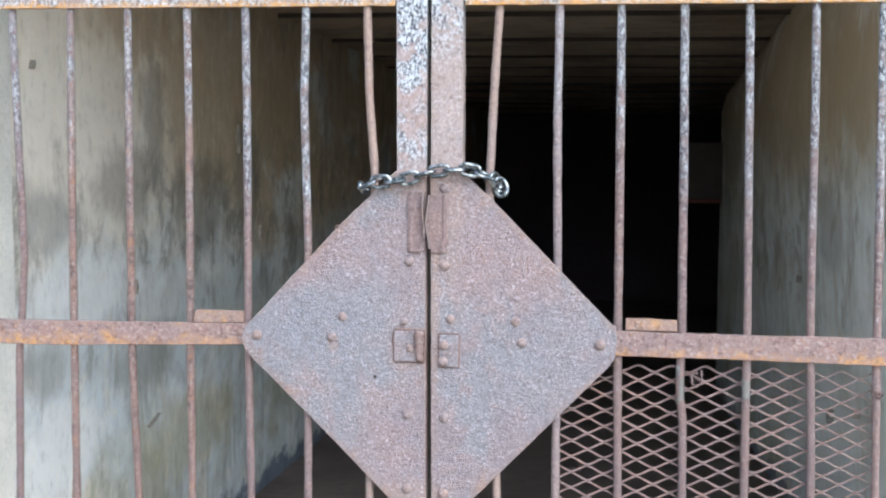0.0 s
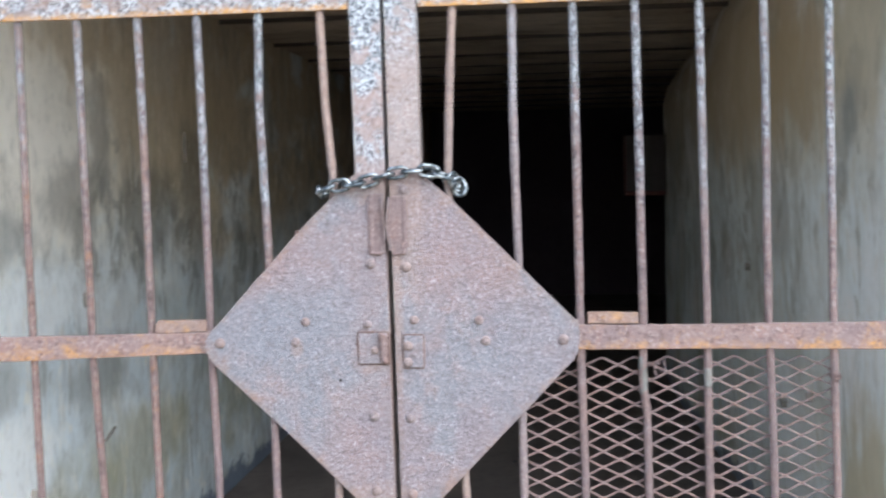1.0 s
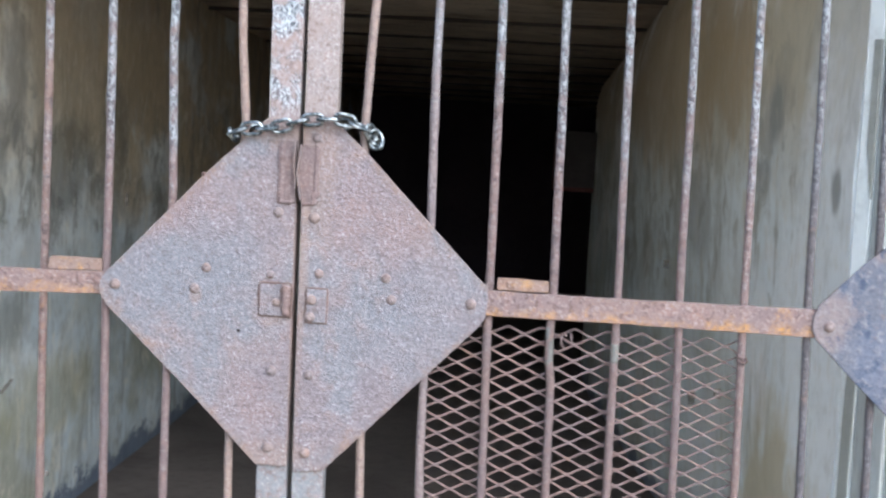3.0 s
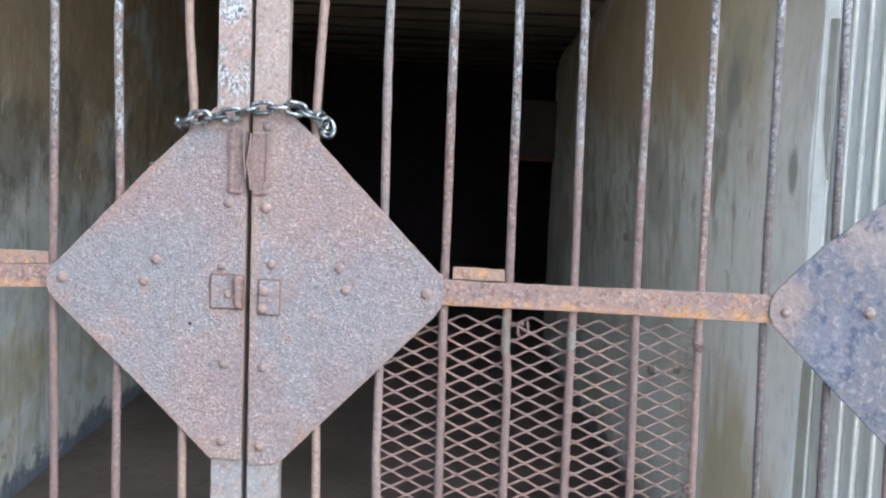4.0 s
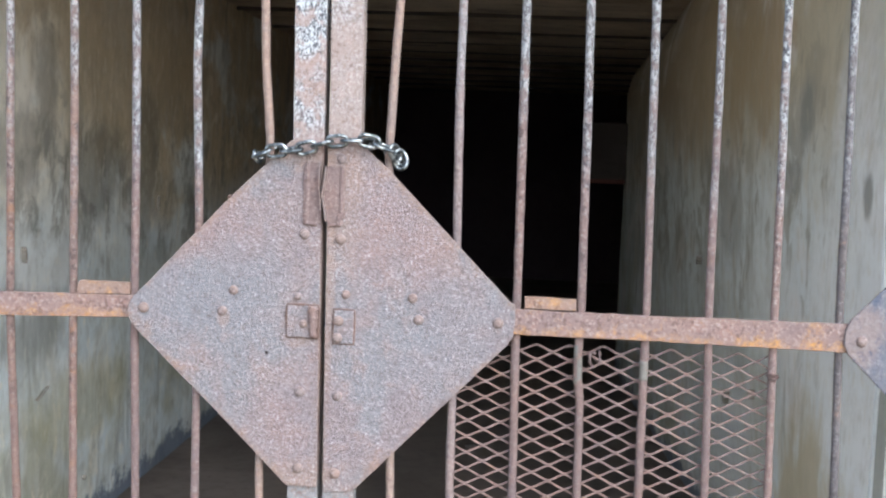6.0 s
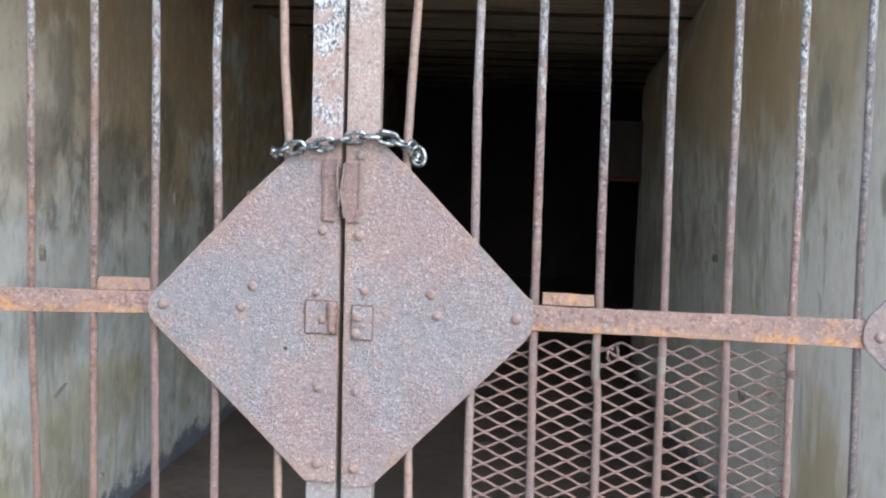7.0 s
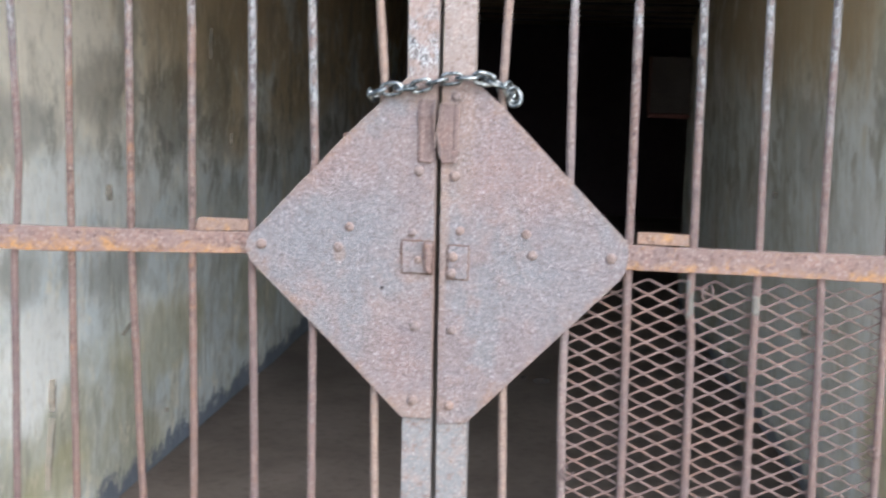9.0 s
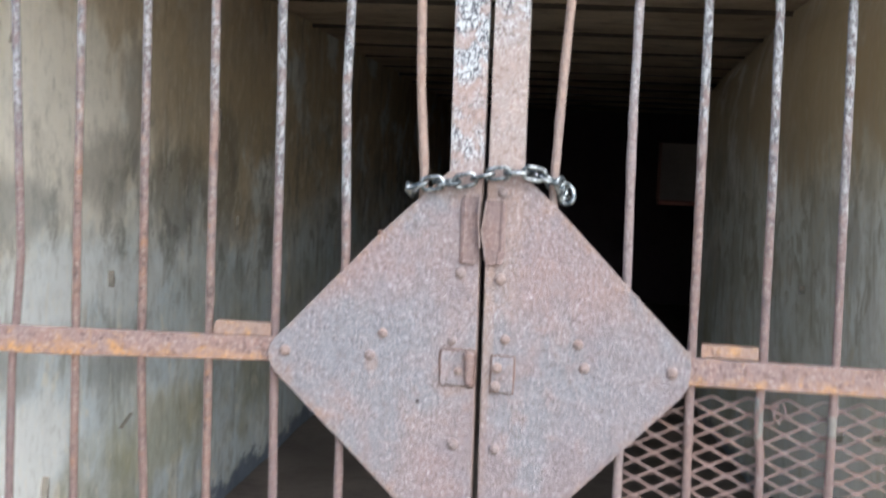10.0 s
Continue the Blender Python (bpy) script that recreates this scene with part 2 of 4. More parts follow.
# WHITED and the low PALE patch at 2.6 also brighten poorly lit wall
STAINS_AND_LIGHT_RIGHT = [
    (3.2, 1.85, 1.6, 0.42, BROWN, 0.75), (1.9, 1.72, 0.5, 0.2, BROWN, 0.6), (0.65, 1.55, 0.28, 0.5, PALE, 0.5), (0.62, 1.02, 0.42, 0.46, WHITED, 0.95),
    (1.55, 1.02, 0.5, 0.2, PALE, 0.6), (1.22, 1.56, 0.10, 0.10, GREY, 0.8), (1.35, 1.40, 0.12, 0.05, GREY, 0.6), (0.585, 1.37, 0.035, 0.05, GREY, 0.85),
    (2.6, 0.42, 1.1, 0.42, PALE, 0.8), (1.05, 0.57, 0.40, 0.28, EARTH, 0.8), (0.66, 0.58, 0.13, 0.2, EARTH, 0.7), (2.4, 1.25, 0.3, 0.16, GREY, 0.5)]
M_WALL_LEFT = plaster("left_wall_plaster", (0.84, 0.79, 0.67), (0.66, 0.75, 0.79), (0.19, 0.19, 0.165), (0.56, 0.45, 0.29), 1.15, 0.85, 2.3, 0.5, 0.15, STAINS_LEFT)
M_WALL_RIGHT = plaster("right_wall_plaster", (0.64, 0.60, 0.48), (0.80, 0.87, 0.89), (0.30, 0.30, 0.25), (0.50, 0.42, 0.30), 1.42, 0.8, 11.7, 0.5, 0.3, STAINS_AND_LIGHT_RIGHT)
TAN, MAUVE, SLATE = (0.228, 0.163, 0.136), (0.194, 0.133, 0.129), (0.142, 0.150, 0.172)
PLATE_STAINS = [(0.338, 1.37, 0.032, 0.13, TAN, 0.5), (0.275, 1.42, 0.04, 0.03, TAN, 0.6), (0.43, 1.30, 0.08, 0.10, MAUVE, 0.45), (0.17, 1.30, 0.07, 0.07, MAUVE, 0.5),
                (0.08, 1.18, 0.09, 0.06, SLATE, 0.6), (0.20, 1.20, 0.07, 0.10, SLATE, 0.5), (0.51, 1.13, 0.08, 0.10, SLATE, 0.6), (0.23, 0.98, 0.06, 0.06, MAUVE, 0.5), (0.285, 0.90, 0.05, 0.03, TAN, 0.5),
                (0.296, 1.155, 0.012, 0.035, TAN, 0.6), (0.280, 1.120, 0.025, 0.010, TAN, 0.45), (0.152, 1.155, 0.010, 0.016, TAN, 0.5), (0.322, 1.20, 0.008, 0.12, TAN, 0.45)]
M_PLATE = rust("plate_rust", (0.183, 0.146, 0.146), (0.310, 0.305, 0.327), (0.099, 0.079, 0.083), (0.224, 0.146, 0.107), 0.06, 240, 0.0, 1.0, 0.60, rim=True, relief=0.005, pitted=0.45, tint=(0.148, 0.150, 0.167), glint=(0.464, 0.473, 0.507), stains=PLATE_STAINS)
M_PLATE_BLUE = rust("bluish_plate_rust", (0.092, 0.096, 0.116), (0.165, 0.158, 0.168), (0.034, 0.049, 0.085), (0.165, 0.112, 0.088), 0.5, 80, 0.0, 7.0, relief=0.003, pitted=0.95, stains=[(1.135, 1.17, 0.045, 0.05, TAN, 0.45), (1.21, 1.29, 0.07, 0.025, TAN, 0.35), (1.33, 1.28, 0.10, 0.08, (0.172, 0.155, 0.159), 0.6), (1.22, 1.12, 0.06, 0.06, (0.086, 0.101, 0.142), 0.7)])
M_STILE = rust("stile_rust", (0.232, 0.176, 0.163), (0.327, 0.301, 0.292), (0.138, 0.095, 0.086), (0.284, 0.181, 0.120), 0.2, 200, 1.2, 4.0, chips=225, lower=(0.163, 0.172, 0.185), flake_from=1.33)
M_STILE_WORN = rust("worn_stile_rust", (0.226, 0.186, 0.174), (0.327, 0.310, 0.301), (0.146, 0.103, 0.095), (0.284, 0.181, 0.120), 0.15, 230, 1.15, 4.6, lower=(0.163, 0.172, 0.185), flake_from=1.42)
M_RAIL = rust("rail_rust", (0.168, 0.114, 0.103), (0.267, 0.224, 0.224), (0.065, 0.039, 0.036), (0.335, 0.176, 0.056), 0.58, 210, 0.0, 9.0, drip_edge=1.140)
M_LUG = rust("lug_rust", (0.189, 0.125, 0.099), (0.275, 0.224, 0.206), (0.073, 0.043, 0.034), (0.327, 0.176, 0.060), 0.7, 210, 0.0, 19.0)
M_TOP_RAIL = rust("top_rail_rust", (0.215, 0.146, 0.120), (0.361, 0.344, 0.344), (0.103, 0.069, 0.060), (0.396, 0.202, 0.043), 0.72, 230, 0.62, 14.0, chips=190, edge=1.7015)
M_BAR = rust("bar_rust", (0.176, 0.122, 0.112), (0.430, 0.421, 0.430), (0.039, 0.031, 0.034), (0.275, 0.142, 0.073), 0.42, 185, 1.35, 3.0, 0.6, 0.35, chips=190, relief=0.0045, pitted=0.95, calm=1.25)
M_BAR_ORANGE = rust("orange_bar_rust", (0.172, 0.112, 0.095), (0.344, 0.310, 0.292), (0.043, 0.029, 0.029), (0.292, 0.142, 0.056), 0.58, 185, 0.7, 23.0, 0.6, 0.35, chips=190, relief=0.0045, pitted=1.0, calm=1.0)
M_BAR_TAN = rust("tan_bar_rust", (0.202, 0.148, 0.125), (0.267, 0.224, 0.206), (0.112, 0.077, 0.065), (0.241, 0.150, 0.099), 0.3, 260, 0.0, 5.0)
M_BAR_MAUVE = rust("mauve_bar_rust", (0.165, 0.128, 0.124), (0.29, 0.26, 0.255), (0.09, 0.066, 0.064), (0.22, 0.135, 0.10), 0.25, 230, 0.35, 25.0, chips=300)
M_BAR_DARK = rust("dark_bar_rust", (0.082, 0.073, 0.076), (0.206, 0.202, 0.211), (0.030, 0.028, 0.031), (0.206, 0.112, 0.069), 0.4, 200, 0.6, 8.0, chips=230)
M_RIVET = rust("rivet_rust", (0.176, 0.136, 0.127), (0.284, 0.241, 0.224), (0.112, 0.073, 0.065), (0.241, 0.138, 0.086), 0.35, 240, 0.0, 6.0)
M_FITTING = rust("fitting_rust", (0.142, 0.101, 0.096), (0.232, 0.194, 0.194), (0.086, 0.058, 0.056), (0.224, 0.133, 0.090), 0.3, 200, 0.0, 12.0)
M_WELD = rust("weld_rust", (0.112, 0.067, 0.053), (0.163, 0.112, 0.103), (0.052, 0.030, 0.026), (0.189, 0.103, 0.060), 0.4, 200, 0.0, 13.0)
M_MESH = rust("mesh_rust", (0.135, 0.088, 0.078), (0.206, 0.163, 0.159), (0.077, 0.052, 0.050), (0.241, 0.138, 0.077), 0.3, 150, 0.0, 15.0)


def chain_steel():
    n = Nodes("galvanised_chain")
    worn = n.noise(120, 4, 0.6)
    colour = n.mix(n.ramp(worn, 0.42, 0.62), (0.055, 0.07, 0.08), (0.31, 0.35, 0.37))
    return n.done(colour, n.ramp(worn, 0.4, 0.65, 0.5, 0.28), 0.9, worn, 0.0006, 0.5)


def dull(name, a, b, scale, rough=0.9, depth=0.002, vector=None):
    n = Nodes(name)
    v = n.stretch(*vector) if vector else None
    big = n.noise(scale, 6, 0.62, v, 0.4)
    fine = n.noise(scale * 14, 4, 0.65, v)
    colour = n.mix(n.ramp(big, 0.3, 0.7), a, b)
    colour = n.mix(n.ramp(fine, 0.45, 0.75, 0, 0.45), colour, tuple(c * 0.6 for c in a))
    return n.done(colour, rough, 0, n.math("ADD", fine, n.math("MULTIPLY", big, 2.0)), depth, 0.7)


M_CHAIN = chain_steel()


def sooty_ceiling():
    """Brown concrete, with sooty and damp blotches, its stains drawn out along the slabs."""
    n = Nodes("ceiling_concrete")
    big = n.noise(1.8, 5, 0.6, n.stretch(0.7, 1.4, 1), 0.5)
    blotch = n.noise(5.5, 6, 0.7, n.stretch(0.6, 1.3, 1, (3, 1, 0)), 0.6)
    fine = n.noise(38, 4, 0.65)
    colour = n.mix(n.ramp(big, 0.32, 0.68), (0.36, 0.285, 0.205), (0.58, 0.475, 0.36))
    colour = n.mix(n.ramp(blotch, 0.52, 0.68, 0, 0.8), colour, (0.085, 0.066, 0.056))
    colour = n.mix(n.ramp(fine, 0.48, 0.75, 0, 0.5), colour, (0.13, 0.10, 0.08))
    return n.done(colour, 0.95, 0, n.math("ADD", fine, blotch), 0.006, 0.7)


M_CEILING = sooty_ceiling()
# near-black colour holds the darkness of the unlit depth
M_WALL_FAR = dull("gloom_far_wall", (0.030, 0.022, 0.032), (0.052, 0.040, 0.052), 1.1, 0.95, 0.004)
M_DEBRIS = dull("dark_rubble", (0.05, 0.045, 0.045), (0.09, 0.08, 0.075), 20, 0.95, 0.002)
# dark colour stands in for the shade inside the ceiling joints
M_JOINT = dull("joint_shade", (0.05, 0.042, 0.036), (0.085, 0.072, 0.06), 6.0, 0.97, 0.004)
M_FLOOR = dull("floor_concrete", (0.115, 0.096, 0.085), (0.18, 0.153, 0.137), 1.6, 0.85, 0.004)
M_GROUND = dull("dry_earth", (0.24, 0.19, 0.13), (0.36, 0.29, 0.20), 0.8, 0.95, 0.01)
M_FACADE = dull("facade_plaster", (0.45, 0.43, 0.38), (0.56, 0.54, 0.49), 1.2, 0.92, 0.004)
M_BOARD = dull("worn_board", (0.24, 0.26, 0.25), (0.40, 0.43, 0.42), 3.0, 0.8, 0.002, (4, 4, 0.4))
M_BOARD_PALE = dull("pale_worn_board", (0.36, 0.40, 0.40), (0.50, 0.55, 0.55), 3.0, 0.8, 0.002, (4, 4, 0.4))
M_BEAD = dull("white_bead_paint", (0.52, 0.57, 0.56), (0.66, 0.70, 0.69), 5.0, 0.7, 0.001)
M_STRIP = dull("peeled_white_paint", (0.62, 0.68, 0.68), (0.72, 0.77, 0.77), 2.0, 0.75, 0.002)
M_PIER = dull("pier_whitewash", (0.66, 0.68, 0.64), (0.80, 0.81, 0.77), 5.0, 0.9, 0.003)
M_BARE = dull("bare_render", (0.22, 0.235, 0.22), (0.29, 0.30, 0.28), 3.0, 0.9, 0.002)
M_BOX = dull("dark_box_paint", (0.042, 0.036, 0.037), (0.062, 0.054, 0.054), 4.0, 0.8, 0.002)
M_BOX_TRIM = dull("red_trim_paint", (0.10, 0.03, 0.028), (0.13, 0.045, 0.038), 6.0, 0.7, 0.001)
M_SCAR = dull("mould_scar", (0.20, 0.20, 0.18), (0.30, 0.26, 0.22), 12, 0.95, 0.001)
M_DARK = dull("hole_shade", (0.01, 0.008, 0.008), (0.02, 0.015, 0.015), 30, 0.95, 0.001)
M_TEAL = rust("teal_paint_remains", (0.120, 0.120, 0.112), (0.189, 0.181, 0.172), (0.138, 0.103, 0.095), (0.258, 0.163, 0.120), 0.4, 160, 0.0, 18.0)


# ---- building helpers ----
def part(name, bm, material, parent=None, label="", smooth=False):
    """Links a bmesh as one mesh object under a thing or a part."""
    mesh = bpy.data.meshes.new(name)
    bmesh.ops.recalc_face_normals(bm, faces=bm.faces)
    for f in bm.faces:
        f.smooth = smooth
    bm.to_mesh(mesh)
    bm.free()
    mesh.materials.append(material)
    ob = new(name, mesh)
    if parent:
        ob.parent = parent
    return tagged(ob, label)


def empty(name, at, label, category, group=""):
    ob = new(name)
    ob.empty_display_size = 0.05
    ob.location = at
    return tagged(ob, label, category, group)


def box(bm, x0, x1, y0, y1, z0, z1):
    made = bmesh.ops.create_cube(bm, size=1)["verts"]
    for v in made:
        v.co = Vector((x0 + (v.co.x + 0.5) * (x1 - x0), y0 + (v.co.y + 0.5) * (y1 - y0), z0 + (v.co.z + 0.5) * (z1 - z0)))
    return made


def bevel(bm, width, segments=1):
    bmesh.ops.bevel(bm, geom=[e for e in bm.edges if len(e.link_faces) == 2 and e.calc_face_angle(0) > 0.5], offset=width, segments=segments, affect="EDGES", profile=0.5)


def slab(outline, y_front, y_back):
    """A plate from its outline in x and z, with worn edges."""
    bm = bmesh.new()
    front = [bm.verts.new((x, y_front, z)) for x, z in outline]
    back = [bm.verts.new((x, y_back, z)) for x, z in outline]
    bm.faces.new(front)
    bm.faces.new(back[::-1])
    for a in range(len(outline)):
        b = (a + 1) % len(outline)
        bm.faces.new((front[a], back[a], back[b], front[b]))
    bmesh.ops.recalc_face_normals(bm, faces=bm.faces)
    bevel(bm, min(0.0014, abs(y_back - y_front) * 0.3), 2)
    return bm


def wavy(outline, step=0.02, amount=0.0008, seed=0.0):
    """The outline with its long sides cut into short, slightly uneven pieces."""
    out = []
    for k, (x, z) in enumerate(outline):
        x2, z2 = outline[(k + 1) % len(outline)]
        far = math.hypot(x2 - x, z2 - z)
        count = max(1, int(far / step))
        for i in range(count):
            f = i / count
            px, pz = x + (x2 - x) * f, z + (z2 - z) * f
            w = amount * noise.noise((px * 40 + seed, pz * 40, seed)) if i else 0
            out.append((px + w * (z2 - z) / far, pz - w * (x2 - x) / far))
    return out


def tube(bm, path, radius, sides=10, closed=False, uneven=0.0, seed=0.0):
    """A round rod along a path of points."""
    rings = []
    count = len(path)
    side = None
    for k, p in enumerate(path):
        p = Vector(p)
        a = Vector(path[(k - 1) % count] if closed or k else path[0])
        b = Vector(path[(k + 1) % count] if closed or k < count - 1 else path[-1])
        along = (b - a).normalized()
        if side is None:
            side = along.orthogonal().normalized()
        side = (side - along * side.dot(along)).normalized()
        other = along.cross(side)
        r = radius * (1 + uneven * noise.noise((p.x * 30 + seed, p.y * 30, p.z * 38)))
        rings.append([bm.verts.new(p + r * (math.cos(t) * side + math.sin(t) * other)) for t in (2 * math.pi * i / sides for i in range(sides))])
    for k in range(count if closed else count - 1):
        one, two = rings[k], rings[(k + 1) % count]
        for i in range(sides):
            bm.faces.new((one[i], one[(i + 1) % sides], two[(i + 1) % sides], two[i]))
    if not closed:
        bm.faces.new(rings[0][::-1])
        bm.faces.new(rings[-1])


def spread(table, z):
    """Straight lines between the rows (z, x), carried on past the ends."""
    rows = sorted(table)
    for k in range(len(rows) - 1):
        if z <= rows[k + 1][0] or k == len(rows) - 2:
            (z0, x0), (z1, x1) = rows[k], rows[k + 1]
            f = (z - z0) / (z1 - z0)
            if z < rows[0][0] or z > rows[-1][0]:
                f = max(-0.6, min(1.6, f))
            return x0 + (x1 - x0) * f


def relief_wall(name, x, y0, y1, z0, z1, thick, face, material, step=0.12, seed=0.0, hollow=False):
    """A plastered wall along y with an uneven face towards face (+1: looks to +x) and real thickness."""
    ny, nz = max(2, int((y1 - y0) / step)), int((z1 - z0) / step)
    bm = bmesh.new()
    grid = []
    for i in range(ny + 1):
        row = []
        for k in range(nz + 1):
            y, z = y0 + (y1 - y0) * i / ny, z0 + (z1 - z0) * k / nz
            d = 0.012 * noise.noise((seed, y * 1.3, z * 1.3)) + 0.004 * noise.noise((seed + 5, y * 4, z * 4))
            if hollow:
                # the foot of the wall is worn back behind the gate
                worn = 0.15 * min(1, max(0, (y - 0.8) / 1.6)) * min(1, max(0, (6.1 - y) / 3.3))
                d += worn * max(0.0, 1 - (z - FLOOR) / 2.2) ** 2
                # and its upper corner is rounded off towards the far end
                d += (0.05 + 0.10 * min(1, max(0, (y - 4.0) / 3.0))) * max(0.0, (z - 1.93) / 0.26) ** 1.5
            row.append(bm.verts.new((x + d, y, z)))
        grid.append(row)
    for i in range(ny):
        for k in range(nz):
            bm.faces.new((grid[i][k], grid[i + 1][k], grid[i + 1][k + 1], grid[i][k + 1]))
    rim = [e for e in bm.edges if len(e.link_faces) == 1]
    out = bmesh.ops.extrude_edge_only(bm, edges=rim)["geom"]
    verts = [g for g in out if isinstance(g, bmesh.types.BMVert)]
    for v in verts:
        v.co.x = x - face * thick
    bmesh.ops.contextual_create(bm, geom=[e for e in bm.edges if len(e.link_faces) == 1])
    return tagged(part(name, bm, material, smooth=False), kind="structure")


# ---- the large structure ----
def plain(name, x0, x1, y0, y1, z0, z1, material, label=""):
    bm = bmesh.new()
    box(bm, x0, x1, y0, y1, z0, z1)
    return tagged(part(name, bm, material), label, kind="structure")


plain("ground", -300, 300, -300, 300, -0.5, -0.12, M_GROUND, "dry earth ground outside the gate")
plain("floor", -1.4, 4.2, 0.0, 13.0, -0.118, FLOOR, M_FLOOR, "dark worn concrete floor of the passage")
tagged(relief_wall("wall_left", -1.06, 0.02, 13.0, -0.117, 2.4, 0.3, 1, M_WALL_LEFT, seed=1.0), "stained limewashed plaster wall with mould and dark blue foot")
tagged(relief_wall("wall_right", 1.30, 0.47, 7.05, -0.117, 2.4, 0.6, -1, M_WALL_RIGHT, seed=8.0, hollow=True), "stained grey-green plaster wall with damp marks")
# the far walls carry the passage's gloom in their colour
plain("wall_back", -1.4, 4.2, 13.0, 13.3, -0.117, 2.6, M_WALL_FAR, "end wall of the passage, coloured near black for the gloom")
plain("wall_side", 4.2, 4.5, 6.7, 13.3, -0.117, 2.6, M_WALL_FAR, "side room wall, coloured near black for the gloom")
plain("wall_side_front", 1.904, 4.2, 6.75, 7.05, -0.117, 2.4, M_WALL_FAR, "side room wall, coloured near black for the gloom")

# ceiling: broad concrete slabs laid across, dark ridges for the shade of open joints, all one mesh
bm = bmesh.new()
CEIL = 2.19
edges = [0.3, 0.95, 1.9, 2.85, 3.83, 4.91, 5.86, 6.62, 7.4, 8.24, 9.1, 10.0, 11.0, 12.0, 13.0]
rng = random.Random(4)
joints = []


def ceiling_strip(y0, y1, z, rough):
    """One slab, its long edges a little ragged."""
    n = 46
    near, far = [], []
    for k in range(n + 1):
        x = -1.35 + 5.55 * k / n
        d0, d1 = (rough * noise.noise((x * 5, y0 * 7, 1)), rough * noise.noise((x * 5, y1 * 7, 1)))
        dz = 0.006 * noise.noise((x * 2, y0 * 3, 0))
        near.append(bm.verts.new((x, y0 + d0, z + dz)))
        far.append(bm.verts.new((x, y1 + d1, z + dz)))
    back = [[bm.verts.new((v.co.x, v.co.y, 2.42)) for v in row] for row in (near, far)]
    for k in range(n):
        bm.faces.new((near[k], far[k], far[k + 1], near[k + 1]))
        bm.faces.new((near[k], near[k + 1], back[0][k + 1], back[0][k]))
        bm.faces.new((far[k + 1], far[k], back[1][k], back[1][k + 1]))


for a, b in zip(edges, edges[1:]):
    drop = rng.uniform(-0.010, 0.010)
    cut = a + (b - a) * rng.uniform(0.42, 0.6)
    ceiling_strip(a + 0.004, cut - 0.002, CEIL + drop, 0.004)
    ceiling_strip(cut + 0.002, b - 0.004, CEIL + drop + 0.003, 0.004)
    joints += [(b, 0.0075)]
slab_faces = len(bm.faces)
# ridges over the joints: the grooves' shade given as a dark colour
for y, half in joints:
    n = 40
    rows = []
    for k in range(n + 1):
        x = -1.35 + 5.55 * k / n
        w = half * (1 + 0.7 * noise.noise((x * 6, y * 9, 3)))
        m = y + 0.008 * noise.noise((x * 4, y * 5, 8))
        rows.append([bm.verts.new(c) for c in ((x, m - w, 2.41), (x, m - w, CEIL - 0.0125), (x, m + w, CEIL - 0.0125), (x, m + w, 2.41))])
    for a, b in zip(rows, rows[1:]):
        for i in range(3):
            bm.faces.new((a[i], b[i], b[i + 1], a[i + 1]))
box(bm, -1.4, 4.5, 0.3, 13.3, 2.421, 2.6)
joint_end = len(bm.faces)
top = tagged(part("ceiling", bm, M_CEILING), "brown concrete slab ceiling, its open joints' shade laid on as dark ridges", kind="structure")
top.data.materials.append(M_JOINT)
for f in top.data.polygons[slab_faces:joint_end - 6]:
    f.material_index = 1

# whitewashed arris where the left wall meets the gate's reveal
tagged(relief_wall("wall_left_pier", -1.042, 0.305, 1.19, -0.117, 2.19, 0.03, 1, M_PIER, seed=3.0), "pale whitewashed strip of wall beside the gate")

# front of the building round the gate and its roof: unseen, added to block the sky
plain("wall_front_left", -6.0, -1.065, -0.02, 0.30, -0.117, 4.2, M_FACADE, "unseen plastered front wall added beside the gate")
plain("wall_front_right", 1.70, 6.5, -0.02, 0.30, -0.117, 4.2, M_FACADE, "unseen plastered front wall added beside the gate")
plain("lintel", -1.063, 1.698, -0.02, 0.297, 2.32, 4.2, M_FACADE, "unseen plastered lintel over the gate, added to block the sky")
plain("roof", -6.0, 6.5, -0.2, 13.5, 4.203, 4.35, M_FACADE, "unseen flat roof slab, added to block the sky")

# splayed reveal at the gate's edge: a peeled white strip, then narrow boards with white beads
reveal = empty("boarded_reveal", (1.31, 0.46, FLOOR), "splayed reveal of worn grey boards with white beads", "reveal")
start, stop = Vector((1.302, 0.462)), Vector((1.62, 0.03))
run = (stop - start).length
way2 = (stop - start).normalized()
side2 = Vector((way2.y, -way2.x))
if side2.x < 0:
    side2 = -side2


def upright(name, s0, s1, depth, out, material, label="", z0=FLOOR, z1=2.3, taper=0.0):
    """A board on the reveal from s0 to s1 along it, standing proud by out."""
    bm = bmesh.new()
    n = 24
    rows = []
    for k in range(n + 1):
        z = z0 + (z1 - z0) * k / n
        row = []
        for s, o in ((s0, out), (s1, out), (s1, -depth), (s0, -depth)):
            s += 0.0015 * noise.noise((s0 * 90, z * 3, 1))
            if s < (s0 + s1) / 2 and taper:
                near = (z - z0) / 0.1 if taper > 0 else (z1 - z) / 0.06
                s += abs(taper) * max(0.0, 1 - near)
            p = start + way2 * s - side2 * o
            row.append(bm.verts.new((p.x - 1.31, p.y - 0.46, z - FLOOR)))
        rows.append(row)
    for k in range(n):
        for i in range(4):
            bm.faces.new((rows[k][i], rows[k][(i + 1) % 4], rows[k + 1][(i + 1) % 4], rows[k + 1][i]))
    bm.faces.new(rows[0][::-1])
    bm.faces.new(rows[-1])
    return part(name, bm, material, reveal, label)


upright("white_strip", 0.004, 0.036, 0.03, 0.004, M_STRIP, "peeled white painted strip")
